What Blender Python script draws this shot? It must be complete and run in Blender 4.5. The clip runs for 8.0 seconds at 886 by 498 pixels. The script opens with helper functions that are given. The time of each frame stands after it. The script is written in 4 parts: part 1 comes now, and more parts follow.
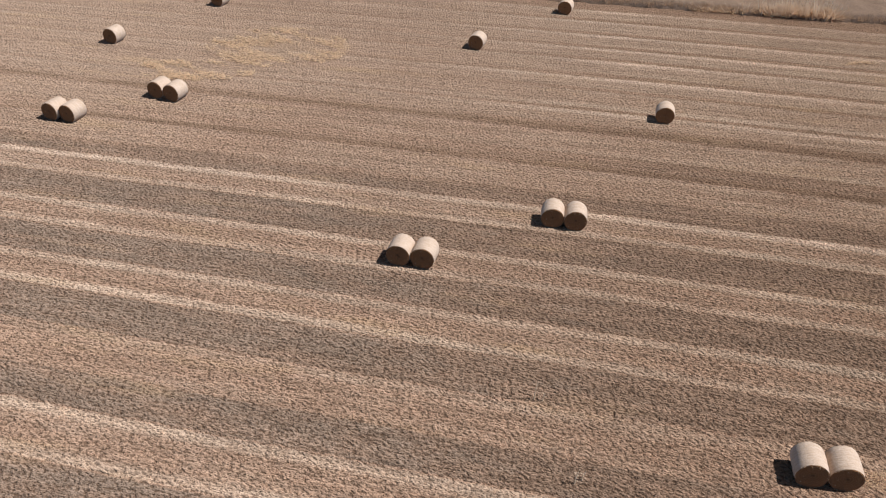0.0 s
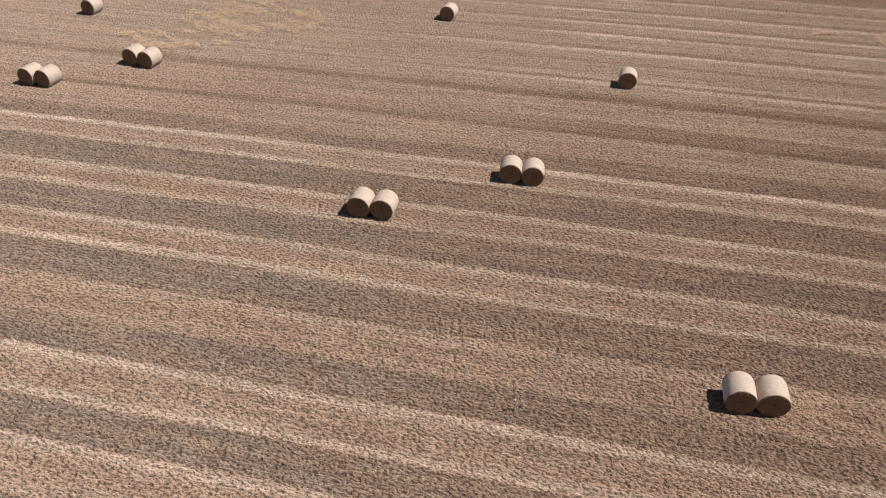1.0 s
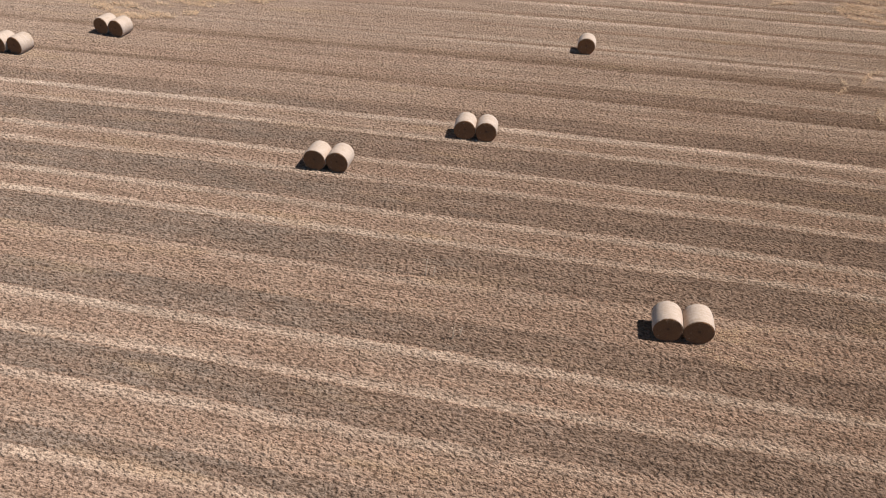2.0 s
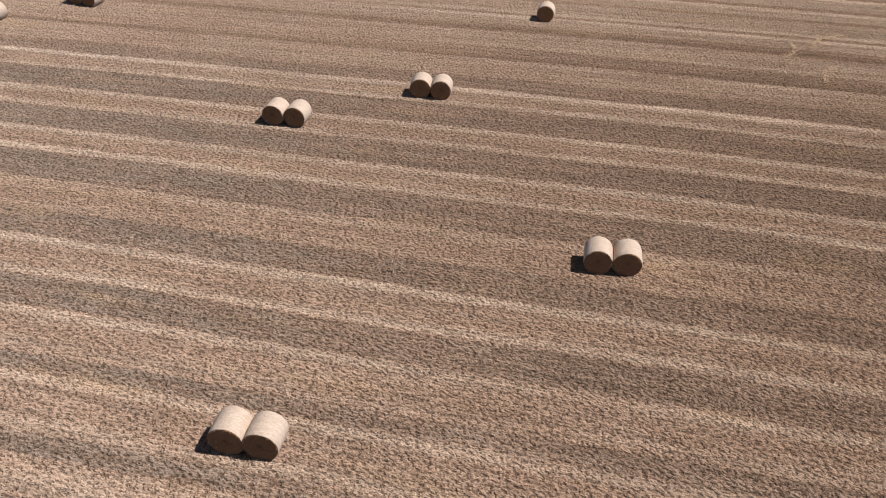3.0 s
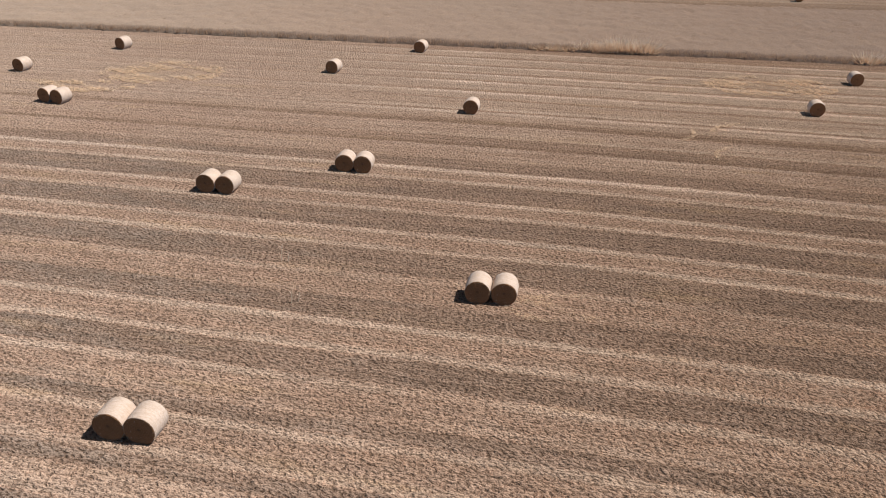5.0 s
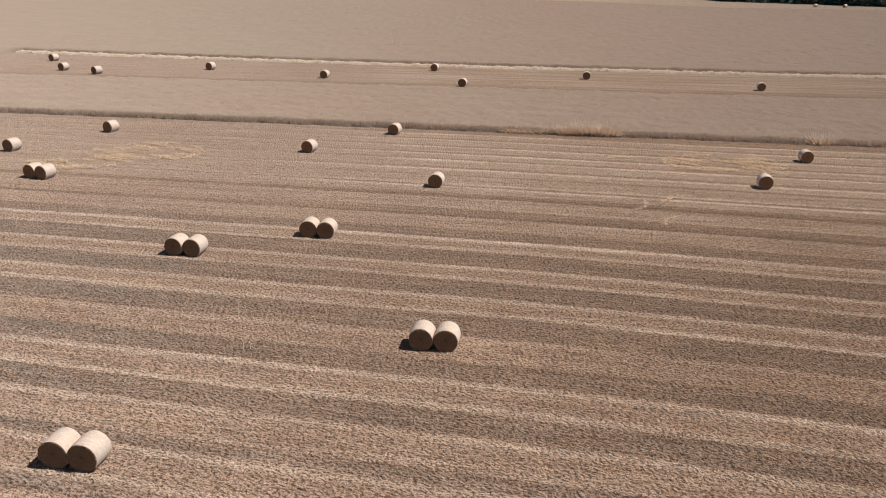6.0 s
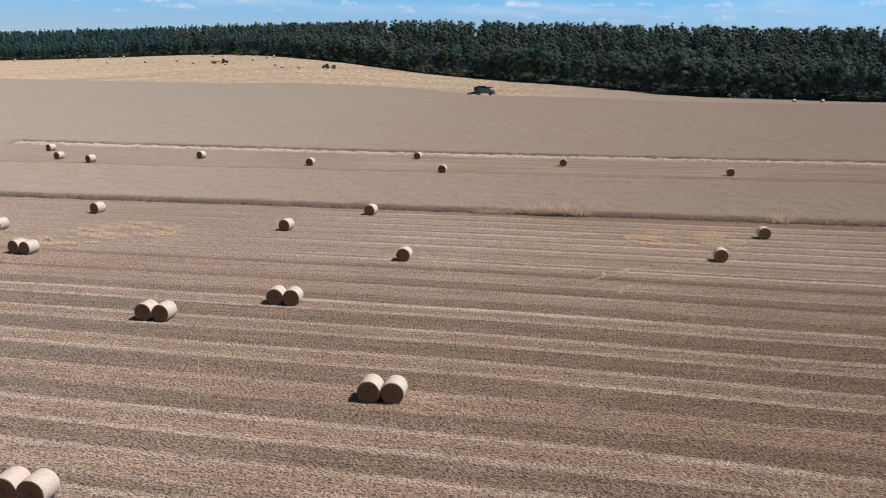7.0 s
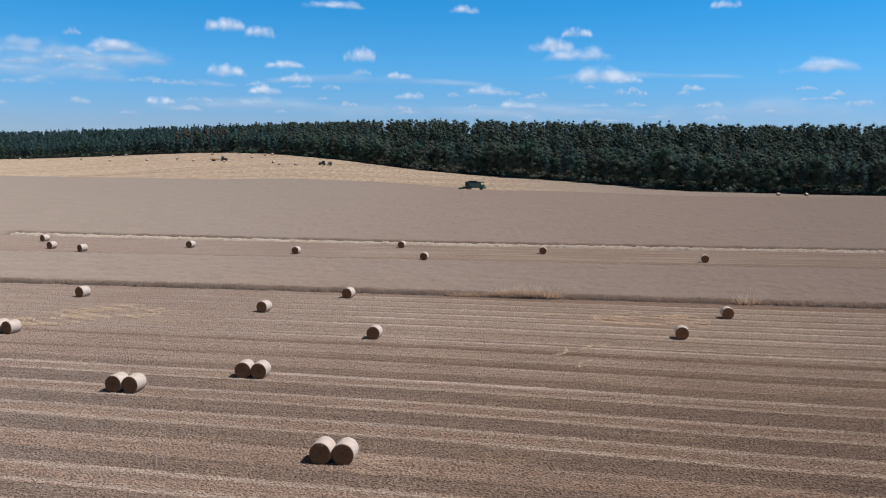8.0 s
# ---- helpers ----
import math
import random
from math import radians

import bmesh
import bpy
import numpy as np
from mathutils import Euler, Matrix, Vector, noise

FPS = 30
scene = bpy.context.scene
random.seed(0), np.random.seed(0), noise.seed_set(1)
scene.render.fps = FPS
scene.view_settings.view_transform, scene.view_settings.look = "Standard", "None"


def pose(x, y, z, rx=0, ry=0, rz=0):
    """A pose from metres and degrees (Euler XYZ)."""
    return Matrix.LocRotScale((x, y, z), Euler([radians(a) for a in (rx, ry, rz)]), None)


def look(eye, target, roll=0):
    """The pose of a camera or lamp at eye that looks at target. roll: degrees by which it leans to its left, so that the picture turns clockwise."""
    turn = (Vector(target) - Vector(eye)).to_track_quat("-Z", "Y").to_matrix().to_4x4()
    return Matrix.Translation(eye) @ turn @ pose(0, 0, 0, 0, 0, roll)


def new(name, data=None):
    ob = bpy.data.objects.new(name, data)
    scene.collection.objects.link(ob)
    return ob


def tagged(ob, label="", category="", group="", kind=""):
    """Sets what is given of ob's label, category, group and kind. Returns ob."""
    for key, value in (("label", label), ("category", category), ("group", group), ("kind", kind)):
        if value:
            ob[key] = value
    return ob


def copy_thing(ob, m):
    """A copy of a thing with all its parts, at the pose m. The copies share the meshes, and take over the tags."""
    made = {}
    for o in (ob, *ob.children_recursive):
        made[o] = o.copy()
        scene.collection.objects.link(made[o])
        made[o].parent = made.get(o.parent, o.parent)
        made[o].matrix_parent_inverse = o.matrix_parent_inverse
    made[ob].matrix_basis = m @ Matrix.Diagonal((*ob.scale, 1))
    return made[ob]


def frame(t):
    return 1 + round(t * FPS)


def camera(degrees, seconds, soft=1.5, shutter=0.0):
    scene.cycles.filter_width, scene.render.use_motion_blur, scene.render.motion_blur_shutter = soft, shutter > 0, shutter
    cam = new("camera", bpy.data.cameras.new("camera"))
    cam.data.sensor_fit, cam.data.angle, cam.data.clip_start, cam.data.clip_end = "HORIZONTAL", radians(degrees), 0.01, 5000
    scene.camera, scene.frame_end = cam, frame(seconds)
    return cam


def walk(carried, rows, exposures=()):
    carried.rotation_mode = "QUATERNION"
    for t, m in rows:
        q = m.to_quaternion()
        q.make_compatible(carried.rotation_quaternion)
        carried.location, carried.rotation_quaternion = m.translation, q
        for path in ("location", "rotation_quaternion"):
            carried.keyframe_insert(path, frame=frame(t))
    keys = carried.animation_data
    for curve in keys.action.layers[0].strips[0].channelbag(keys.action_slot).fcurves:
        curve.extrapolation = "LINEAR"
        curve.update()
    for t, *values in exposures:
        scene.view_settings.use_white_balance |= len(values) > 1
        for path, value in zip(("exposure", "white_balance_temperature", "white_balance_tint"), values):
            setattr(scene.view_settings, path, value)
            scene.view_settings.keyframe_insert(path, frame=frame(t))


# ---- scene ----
cam = camera(56.3, 8.0, 1.0)
PATH = [
    (0, (-0.045, -0.06, 24.667), (-0.036, 1.58, 23.523), 2.3),
    (0.5, (0.941, -1.243, 24.265), (0.954, 0.393, 23.113), 2.3),
    (1, (2.026, -2.471, 23.762), (2.042, -0.839, 22.607), 2.3),
    (1.5, (3.221, -3.779, 23.223), (3.239, -2.148, 22.065), 2.2),
    (3, (6.937, -8.103, 21.68), (6.964, -6.477, 20.515), 1.9),
    (3.5, (8.206, -9.567, 21.162), (8.232, -7.928, 20.017), 1.8),
    (4, (9.494, -11.013, 20.696), (9.52, -9.324, 19.626), 1.6),
    (4.5, (10.685, -12.367, 20.321), (10.711, -10.625, 19.339), 1.5),
    (6, (14.564, -16.856, 18.859), (14.593, -14.974, 18.185), 1.2),
    (6.5, (15.943, -18.395, 18.385), (15.971, -16.477, 17.818), 1.1),
    (7, (17.289, -19.938, 17.879), (17.318, -17.991, 17.422), 1.0),
    (7.5, (18.652, -21.439, 17.373), (18.681, -19.469, 17.031), 0.9),
    (8, (20.047, -23.036, 16.938), (20.075, -21.049, 16.709), 0.8),
]
walk(cam, [(t, look(eye, target, roll)) for t, eye, target, roll in PATH],
     [(0, -0.01, 6500, 10), (3.0, 0.03, 6500, 10), (4.7, 0.07, 6500, 10), (5.9, 0.12, 6480, 9), (6.5, 0.08, 5980, 7), (7.3, 0.08, 5910, 7), (8, -0.11, 5760, 8)])

# ---- light ----
SUN_ELEV, SUN_AZ = 56.0, 0.0  # azimuth counted from +x towards +y
world = bpy.data.worlds.new("sky")
scene.world = world
world.use_nodes = True
wn = world.node_tree.nodes
sky = wn.new("ShaderNodeTexSky")
sky.sky_type, sky.sun_disc = "NISHITA", False
sky.sun_elevation, sky.sun_rotation = radians(SUN_ELEV), radians(90 - SUN_AZ)
sky.air_density, sky.dust_density, sky.ozone_density, sky.altitude = 0.6, 0.4, 1.0, 200
tone = wn.new("ShaderNodeMix")  # multiplies the sky by the tint below
tone.data_type, tone.blend_type = "RGBA", "MULTIPLY"
tone.inputs[0].default_value = 1.0
up = wn.new("ShaderNodeSeparateXYZ")
world.node_tree.links.new(wn.new("ShaderNodeTexCoord").outputs["Generated"], up.inputs[0])
tint = wn.new("ShaderNodeValToRGB")  # pale haze along the horizon, azure above it; unseen sky overhead dimmed and browned for dark warm shadows
tint.color_ramp.elements[0].position, tint.color_ramp.elements[0].color = 0.03, (0.51, 0.565, 0.675, 1)
tint.color_ramp.elements[1].position, tint.color_ramp.elements[1].color = 0.6, (0.63, 0.405, 0.225, 1)
for at, colour in ((0.10, (0.355, 0.745, 0.895, 1)), (0.17, (0.205, 0.775, 0.99, 1))):
    tint.color_ramp.elements.new(at).color = colour
world.node_tree.links.new(up.outputs[2], tint.inputs[0])
world.node_tree.links.new(tint.outputs[0], tone.inputs[7])
world.node_tree.links.new(sky.outputs[0], tone.inputs[6])
world.node_tree.links.new(tone.outputs[2], wn["Background"].inputs[0])
wn["Background"].inputs[1].default_value = 0.15

sun = new("sun", bpy.data.lights.new("sun", "SUN"))
sun.data.energy, sun.data.angle, sun.data.color = 5.9, radians(0.55), (1.0, 0.953, 0.895)
toward = Vector((math.cos(radians(SUN_ELEV)) * math.cos(radians(SUN_AZ)), math.cos(radians(SUN_ELEV)) * math.sin(radians(SUN_AZ)), math.sin(radians(SUN_ELEV))))
sun.matrix_world = look(toward * 300, (0, 0, 0))


# ---- node helpers ----
class Nodes:
    """A thin wrapper to write node trees in few lines."""

    def __init__(self, name):
        self.mat = bpy.data.materials.new(name)
        self.mat.use_nodes = True
        self.tree = self.mat.node_tree
        self.shader = self.tree.nodes["Principled BSDF"]
        self.out = self.tree.nodes["Material Output"]

    def put(self, socket, value):
        if isinstance(value, bpy.types.NodeSocket):
            self.tree.links.new(value, socket)
        elif value is not None:
            socket.default_value = value

    def add(self, kind):
        return self.tree.nodes.new(kind)

    def coords(self, which="Object"):
        return self.add("ShaderNodeTexCoord").outputs[which]

    def math(self, op, a, b=0.0, c=0.0, clamp=False):
        n = self.add("ShaderNodeMath")
        n.operation, n.use_clamp = op, clamp
        for s, v in zip(n.inputs, (a, b, c)):
            self.put(s, v)
        return n.outputs[0]

    def noise(self, vector, scale, detail=4.0, rough=0.55, distort=0.0):
        n = self.add("ShaderNodeTexNoise")
        self.put(n.inputs["Vector"], vector)
        for k, v in (("Scale", scale), ("Detail", detail), ("Roughness", rough), ("Distortion", distort)):
            n.inputs[k].default_value = v
        return n.outputs["Fac"]

    def stretch(self, vector, scale, rot=0.0, loc=(0, 0, 0)):
        n = self.add("ShaderNodeMapping")
        self.put(n.inputs["Vector"], vector)
        n.inputs["Scale"].default_value, n.inputs["Rotation"].default_value, n.inputs["Location"].default_value = scale, (0, 0, rot), loc
        return n.outputs[0]

    def ramp(self, value, lo, hi, a=0.0, b=1.0):
        n = self.add("ShaderNodeMapRange")
        n.interpolation_type = "SMOOTHSTEP"
        for s, v in zip(n.inputs, (value, lo, hi, a, b)):
            self.put(s, v)
        return n.outputs[0]

    def mix(self, fac, a, b, blend="MIX"):
        n = self.add("ShaderNodeMix")
        n.data_type, n.blend_type = "RGBA", blend
        self.put(n.inputs[0], fac)
        self.put(n.inputs[6], (*a, 1) if isinstance(a, tuple) else a)
        self.put(n.inputs[7], (*b, 1) if isinstance(b, tuple) else b)
        return n.outputs[2]

    def island(self):
        return self.add("ShaderNodeNewGeometry").outputs["Random Per Island"]

    def chance(self):
        return self.add("ShaderNodeObjectInfo").outputs["Random"]

    def bump(self, height, strength, distance):
        n = self.add("ShaderNodeBump")
        n.inputs["Strength"].default_value, n.inputs["Distance"].default_value = strength, distance
        self.put(n.inputs["Height"], height)
        self.tree.links.new(n.outputs[0], self.shader.inputs["Normal"])

    def thin(self, colour, share):
        """Thin dry leaves let part of the light through."""
        glow = self.add("ShaderNodeBsdfTranslucent")
        self.put(glow.inputs[0], colour)
        mixer = self.add("ShaderNodeMixShader")
        mixer.inputs[0].default_value = share
        self.tree.links.new(self.shader.outputs[0], mixer.inputs[1])
        self.tree.links.new(glow.outputs[0], mixer.inputs[2])
        self.tree.links.new(mixer.outputs[0], self.out.inputs[0])

    def finish(self, colour, rough=0.9, metal=0.0, spec=0.3, matte=0.0):
        self.shader.inputs["Diffuse Roughness"].default_value = matte
        self.put(self.shader.inputs["Base Color"], (*colour, 1) if isinstance(colour, tuple) else colour)
        self.put(self.shader.inputs["Roughness"], rough)
        self.shader.inputs["Metallic"].default_value = metal
        self.shader.inputs["Specular IOR Level"].default_value = spec
        return self.mat


# ---- plan ----
# the drill rows fan out slightly: y of row w at x
def row_y(w, x):
    return w - (0.213 - 0.00135 * w) * x


# the pale ground of each pass of the combine, in rows: from, to, chaff along its two edges, chaff between them
BANDS = [
    (7.2, 8.7, 0.60, 0.55, 0.55), (9.7, 12.3, 0.66, 0.72, 0.38), (13.3, 15.8, 0.52, 0.70, 0.44), (17.75, 20.45, 0.76, 0.86, 0.46),
    (22.5, 25.1, 0.48, 0.58, 0.42), (27.75, 30.3, 0.80, 0.78, 0.45), (32.85, 35.3, 0.72, 0.80, 0.42), (38.1, 40.6, 0.72, 0.95, 0.45),
    (42.5, 45.4, 0.42, 0.52, 0.42), (47.6, 50.5, 0.50, 0.38, 0.40), (52.0, 53.95, 0.40, 0.85, 0.45), (54.5, 57.4, 0.72, 0.45, 0.40),
    (58.0, 59.95, 0.52, 0.95, 0.50), (60.7, 63.3, 0.50, 0.90, 0.50), (63.9, 65.9, 0.52, 0.88, 0.50), (66.6, 69.0, 0.52, 0.85, 0.50),
    (69.7, 72.3, 0.55, 0.85, 0.50), (73.0, 75.2, 0.52, 0.80, 0.50),
]
BARE = 0.10


def band_stops(lo, hi, near, far, middle):
    """Chaff over the rows of one band."""
    return [(lo - 0.12, BARE), (lo + 0.06, near), (lo + 0.44, near), (lo + 0.70, middle),
            (hi - 0.70, middle), (hi - 0.44, far), (hi - 0.06, far), (hi + 0.12, BARE)]


def chaff(w):
    """How much pale chaff lies on row w, 0 to 1."""
    return np.maximum.reduce([np.interp(w, *np.array(band_stops(*b)).T) for b in BANDS])


STRIP_NEAR, STRIP_FAR = 77.6, 105.0  # standing strip, in rows
CROP = 0.62

# edge of the wood and its crest, by bearing from the low end of the flight
BEAR = np.array([-0.9, -0.535, -0.262, -0.18, 0.0, 0.147, 0.284, 0.535, 0.9])
EDGE_D = np.array([660, 620, 540, 500, 450, 410, 375, 350, 340.0])
EDGE_Z = np.array([6.0, 7.7, 16.3, 15.0, 6.3, 4.2, 1.3, 1.5, 2.0])
CREST_Z = np.array([19, 20, 27.6, 27.4, 26.4, 24.2, 22.6, 22.0, 22.0])


def bearing(x, y):
    return (x - 20) / np.maximum(y + 23, 60) - 0.014


def soft_interp(s, table):
    return sum(np.interp(s + d, BEAR, table) for d in (-0.05, -0.025, 0, 0.025, 0.05)) / 5


def terrain(x, y):
    x, y = np.asarray(x, float), np.asarray(y, float)
    d, s = y + 23, bearing(x, y)
    edge, ze, zc = np.interp(s, BEAR, EDGE_D), soft_interp(s, EDGE_Z), soft_interp(s, CREST_Z)
    low = ze * np.clip((d - 140) / (edge - 140), 0, 1) ** 2
    k = np.clip((d - edge) / 170, 0, 1)
    return low + (zc - ze) * k * k * (3 - 2 * k) * (d > edge)


def crop_near(x):
    return 132.6 - 0.0827 * (x - 13) + 0.000378 * (x - 13) ** 2


def crop_far(x):
    return np.interp(x, [-400, -194, -72, 12, 30, 31.5, 97, 330], [420, 389, 329, 326, 314, 305.5, 306, 305]) + 0.0


# ---- mesh helpers ----
def mesh_of(name, verts, faces, material=None, smooth=False):
    verts, faces = np.asarray(verts, np.float32), np.asarray(faces, np.int32)
    me = bpy.data.meshes.new(name)
    n, k = faces.shape
    me.vertices.add(len(verts))
    me.vertices.foreach_set("co", verts.ravel())
    me.loops.add(n * k)
    me.loops.foreach_set("vertex_index", faces.ravel())
    me.polygons.add(n)
    me.polygons.foreach_set("loop_start", np.arange(0, n * k, k, dtype=np.int32))
    me.polygons.foreach_set("use_smooth", np.full(n, smooth))
    me.update(calc_edges=True)
    if material:
        me.materials.append(material)
    return me


def part(name, bm, material, parent, label=""):
    """One mesh object under a thing or a part."""
    me = bpy.data.meshes.new(name)
    bm.to_mesh(me)
    bm.free()
    me.materials.append(material)
    ob = new(name, me)
    ob.parent = parent
    return tagged(ob, label) if label else ob


def part_mesh(name, me, parent, label=""):
    ob = new(name, me)
    ob.parent = parent
    return tagged(ob, label) if label else ob


def empty(name, m=None):
    ob = new(name)
    ob.empty_display_size = 0.3
    if m is not None:
        ob.matrix_basis = m
    return ob


def grid_faces(rows, cols):
    i = np.arange(rows * cols).reshape(rows, cols)
    return np.stack([i[:-1, :-1], i[:-1, 1:], i[1:, 1:], i[1:, :-1]], -1).reshape(-1, 4)


def box(bm, size, at, bevel=0.0, taper=1.0):
    """A bevelled box; taper narrows its top."""
    made = bmesh.ops.create_cube(bm, size=1.0)["verts"]
    for v in made:
        k = taper if v.co.z > 0 else 1.0
        v.co = Vector((v.co.x * size[0] * k + at[0], v.co.y * size[1] * k + at[1], v.co.z * size[2] + at[2]))
    if bevel:
        edges = list({e for v in made for e in v.link_edges})
        bmesh.ops.bevel(bm, geom=edges, offset=bevel, segments=2, affect="EDGES")
    return bm


def tube(bm, a, b, r0, r1, sides=10):
    a, b = Vector(a), Vector(b)
    turn = (b - a).to_track_quat("Z", "Y").to_matrix().to_4x4()
    bmesh.ops.create_cone(bm, cap_ends=True, segments=sides, radius1=r0, radius2=r1, depth=(b - a).length,
                          matrix=Matrix.Translation((a + b) / 2) @ turn)
    return bm


# ---- materials ----
def row_colour(m):
    """Colours of the cut field: pale chaff in bands, browner ground between them, spilt straw, patches."""
    p = m.coords()
    sep = m.add("ShaderNodeSeparateXYZ")
    m.put(sep.inputs[0], p)
    x, y = sep.outputs[0], sep.outputs[1]
    w = m.math("DIVIDE", m.math("MULTIPLY_ADD", x, 0.213, y), m.math("MULTIPLY_ADD", x, 0.00135, 1.0))
    along = m.add("ShaderNodeCombineXYZ")  # coordinates that run with the rows
    m.put(along.inputs[0], x)
    m.put(along.inputs[1], w)
    rp = along.outputs[0]
    wob = m.math("MULTIPLY_ADD", m.noise(p, 0.06, 2), 0.5, -0.25)
    fine = m.math("MULTIPLY_ADD", m.noise(p, 2.2, 4, 0.65), 0.28, -0.14)
    at = m.math("ADD", m.math("ADD", w, wob), m.math("ADD", fine, m.ramp(x, 18.0, 50.0, 0.0, 0.85)))
    level = None
    for i in range(0, len(BANDS), 4):
        stops = [s for b in BANDS[i:i + 4] for s in band_stops(*b)]
        lo, hi = stops[0][0], stops[-1][0]
        n = m.add("ShaderNodeValToRGB")
        first = n.color_ramp.elements
        first[0].position, first[0].color = 0.0, (BARE, BARE, BARE, 1)
        first[1].position, first[1].color = 1.0, (BARE, BARE, BARE, 1)
        last = 0.0
        for t, v in stops[1:-1]:
            last = max(last + 1e-4, (t - lo) / (hi - lo))
            first.new(last).color = (v, v, v, 1)
        m.put(n.inputs[0], m.math("DIVIDE", m.math("SUBTRACT", at, lo), hi - lo, clamp=True))
        level = n.outputs[0] if level is None else m.math("MAXIMUM", level, n.outputs[0])
    streak = m.noise(m.stretch(rp, (0.16, 1.1, 1)), 0.8, 5, 0.65)
    patch = m.noise(p, 0.045, 4, 0.6)
    mottle = m.noise(m.stretch(rp, (0.4, 1.0, 1)), 1.0, 4, 0.6)
    # chaff thins out here and there, and thin streaks of it lie on the bare rows
    thin = m.ramp(m.noise(m.stretch(rp, (0.22, 0.8, 1)), 0.6, 4), 0.20, 0.55, 0.78, 1.08)
    level = m.math("ADD", m.math("MULTIPLY", level, thin), m.ramp(streak, 0.36, 0.72, -0.05, 0.15))
    # rows grow paler from row 32 outward, bands and bare rows alike
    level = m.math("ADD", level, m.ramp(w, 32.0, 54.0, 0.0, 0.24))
    level = m.math("ADD", level, m.math("MULTIPLY", m.ramp(x, 12.0, 34.0, 0.0, 0.10), m.ramp(level, 0.45, 0.75)))
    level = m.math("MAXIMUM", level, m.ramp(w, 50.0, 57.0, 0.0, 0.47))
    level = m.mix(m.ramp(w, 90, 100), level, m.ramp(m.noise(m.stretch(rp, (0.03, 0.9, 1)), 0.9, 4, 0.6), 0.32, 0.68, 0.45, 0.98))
    # west of the bales the chaff lies spread out, with hardly any lines
    level = m.mix(m.math("MULTIPLY", m.ramp(w, 41.2, 44.0, 0, 0.75), m.ramp(x, -2.0, 16.0, 1.0, 0.0)), level, m.ramp(patch, 0.35, 0.65, 0.44, 0.74))
    shades = m.add("ShaderNodeValToRGB")
    tones = shades.color_ramp.elements
    tones[0].position, tones[0].color = 0.04, (*OUTER, 1)
    tones[1].position, tones[1].color = 1.0, (*BRIGHT, 1)
    tones.new(0.37).color = (*INNER, 1)
    tones.new(0.80).color = (*CHAFF, 1)
    m.put(shades.inputs[0], m.math("MULTIPLY", level, 0.80))
    col = shades.outputs[0]
    col = m.mix(m.ramp(patch, 0.42, 0.64, 0, 0.28), col, BROWN)
    col = m.mix(m.ramp(m.math("ADD", mottle, m.ramp(w, 8, 30, 0.08, -0.1)), 0.46, 0.70, 0, 0.22), col, (0.345, 0.262, 0.208))
    grey = m.math("MULTIPLY", m.ramp(level, 0.10, 0.35, 1, 0), m.ramp(m.math("ADD", mottle, m.ramp(x, -12, 16, 0.10, -0.20)), 0.38, 0.66, 0.0, 0.44))
    col = m.mix(grey, col, GREYED)
    # dark worn furrows where the tractor turned off the rows
    for line, wide in ((45.8, 0.35), (51.05, 0.45)):
        furrow = m.ramp(m.math("ABSOLUTE", m.math("SUBTRACT", at, line)), wide * 0.4, wide * 1.3, 0.55, 0)
        col = m.mix(m.math("MULTIPLY", furrow, m.ramp(streak, 0.30, 0.50)), col, DUN)
    # browner stubble behind the standing strip, with its shadowed look put into the colour
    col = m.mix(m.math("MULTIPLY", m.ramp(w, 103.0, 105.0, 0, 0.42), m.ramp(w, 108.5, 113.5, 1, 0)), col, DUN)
    drill = m.noise(m.stretch(rp, (0.09, 2.6, 1)), 1.0, 3, 0.65)
    col = m.mix(1.0, col, m.ramp(drill, 0.32, 0.68, 0.88, 1.14), "MULTIPLY")
    clump = m.noise(m.stretch(rp, (1.6, 3.4, 1)), 1.0, 3, 0.6)
    col = m.mix(1.0, col, m.ramp(clump, 0.34, 0.64, 0.88, 1.10), "MULTIPLY")
    yel = m.math("MULTIPLY", m.ramp(m.noise(m.stretch(rp, (0.10, 0.55, 1)), 1.0, 5, 0.6), 0.56, 0.72), 0.42)
    for cx, cy, rx, ry in ((-13.5, 62.2, 6.5, 5.0), (43.0, 61.6, 7.0, 4.5), (-16.0, 75.0, 6.0, 2.0)):
        d = m.add("ShaderNodeVectorMath")
        d.operation = "DISTANCE"
        m.put(d.inputs[0], m.stretch(p, (1 / rx, 1 / ry, 0), 0.0, (-cx / rx, -cy / ry, 0)))
        spot = m.math("ADD", d.outputs["Value"], m.math("MULTIPLY_ADD", m.noise(p, 0.9, 5, 0.75), 3.2, -1.5))
        yel = m.math("MAXIMUM", yel, m.math("MULTIPLY", m.ramp(spot, 0.30, 1.0, 1, 0), 0.16))
    # tint greyer west, redder east; the eastward darkening puts sunward dimming into the colour
    side_tint = m.mix(m.ramp(x, -16.0, 46.0), (0.985, 1.0, 1.04), (0.985, 0.940, 0.905))
    return m.mix(1.0, m.mix(yel, col, GOLD), side_tint, "MULTIPLY"), rp, w, x, y, level


DUN, BRIGHT, SOIL_SHADE = (0.190, 0.122, 0.080), (0.600, 0.458, 0.358), (0.088, 0.052, 0.033)
OUTER, INNER, BROWN, GREYED, CHAFF, GOLD = (
    (0.240, 0.168, 0.125), (0.342, 0.233, 0.168), (0.288, 0.194, 0.139), (0.252, 0.202, 0.162), (0.464, 0.356, 0.272), (0.46, 0.322, 0.200))


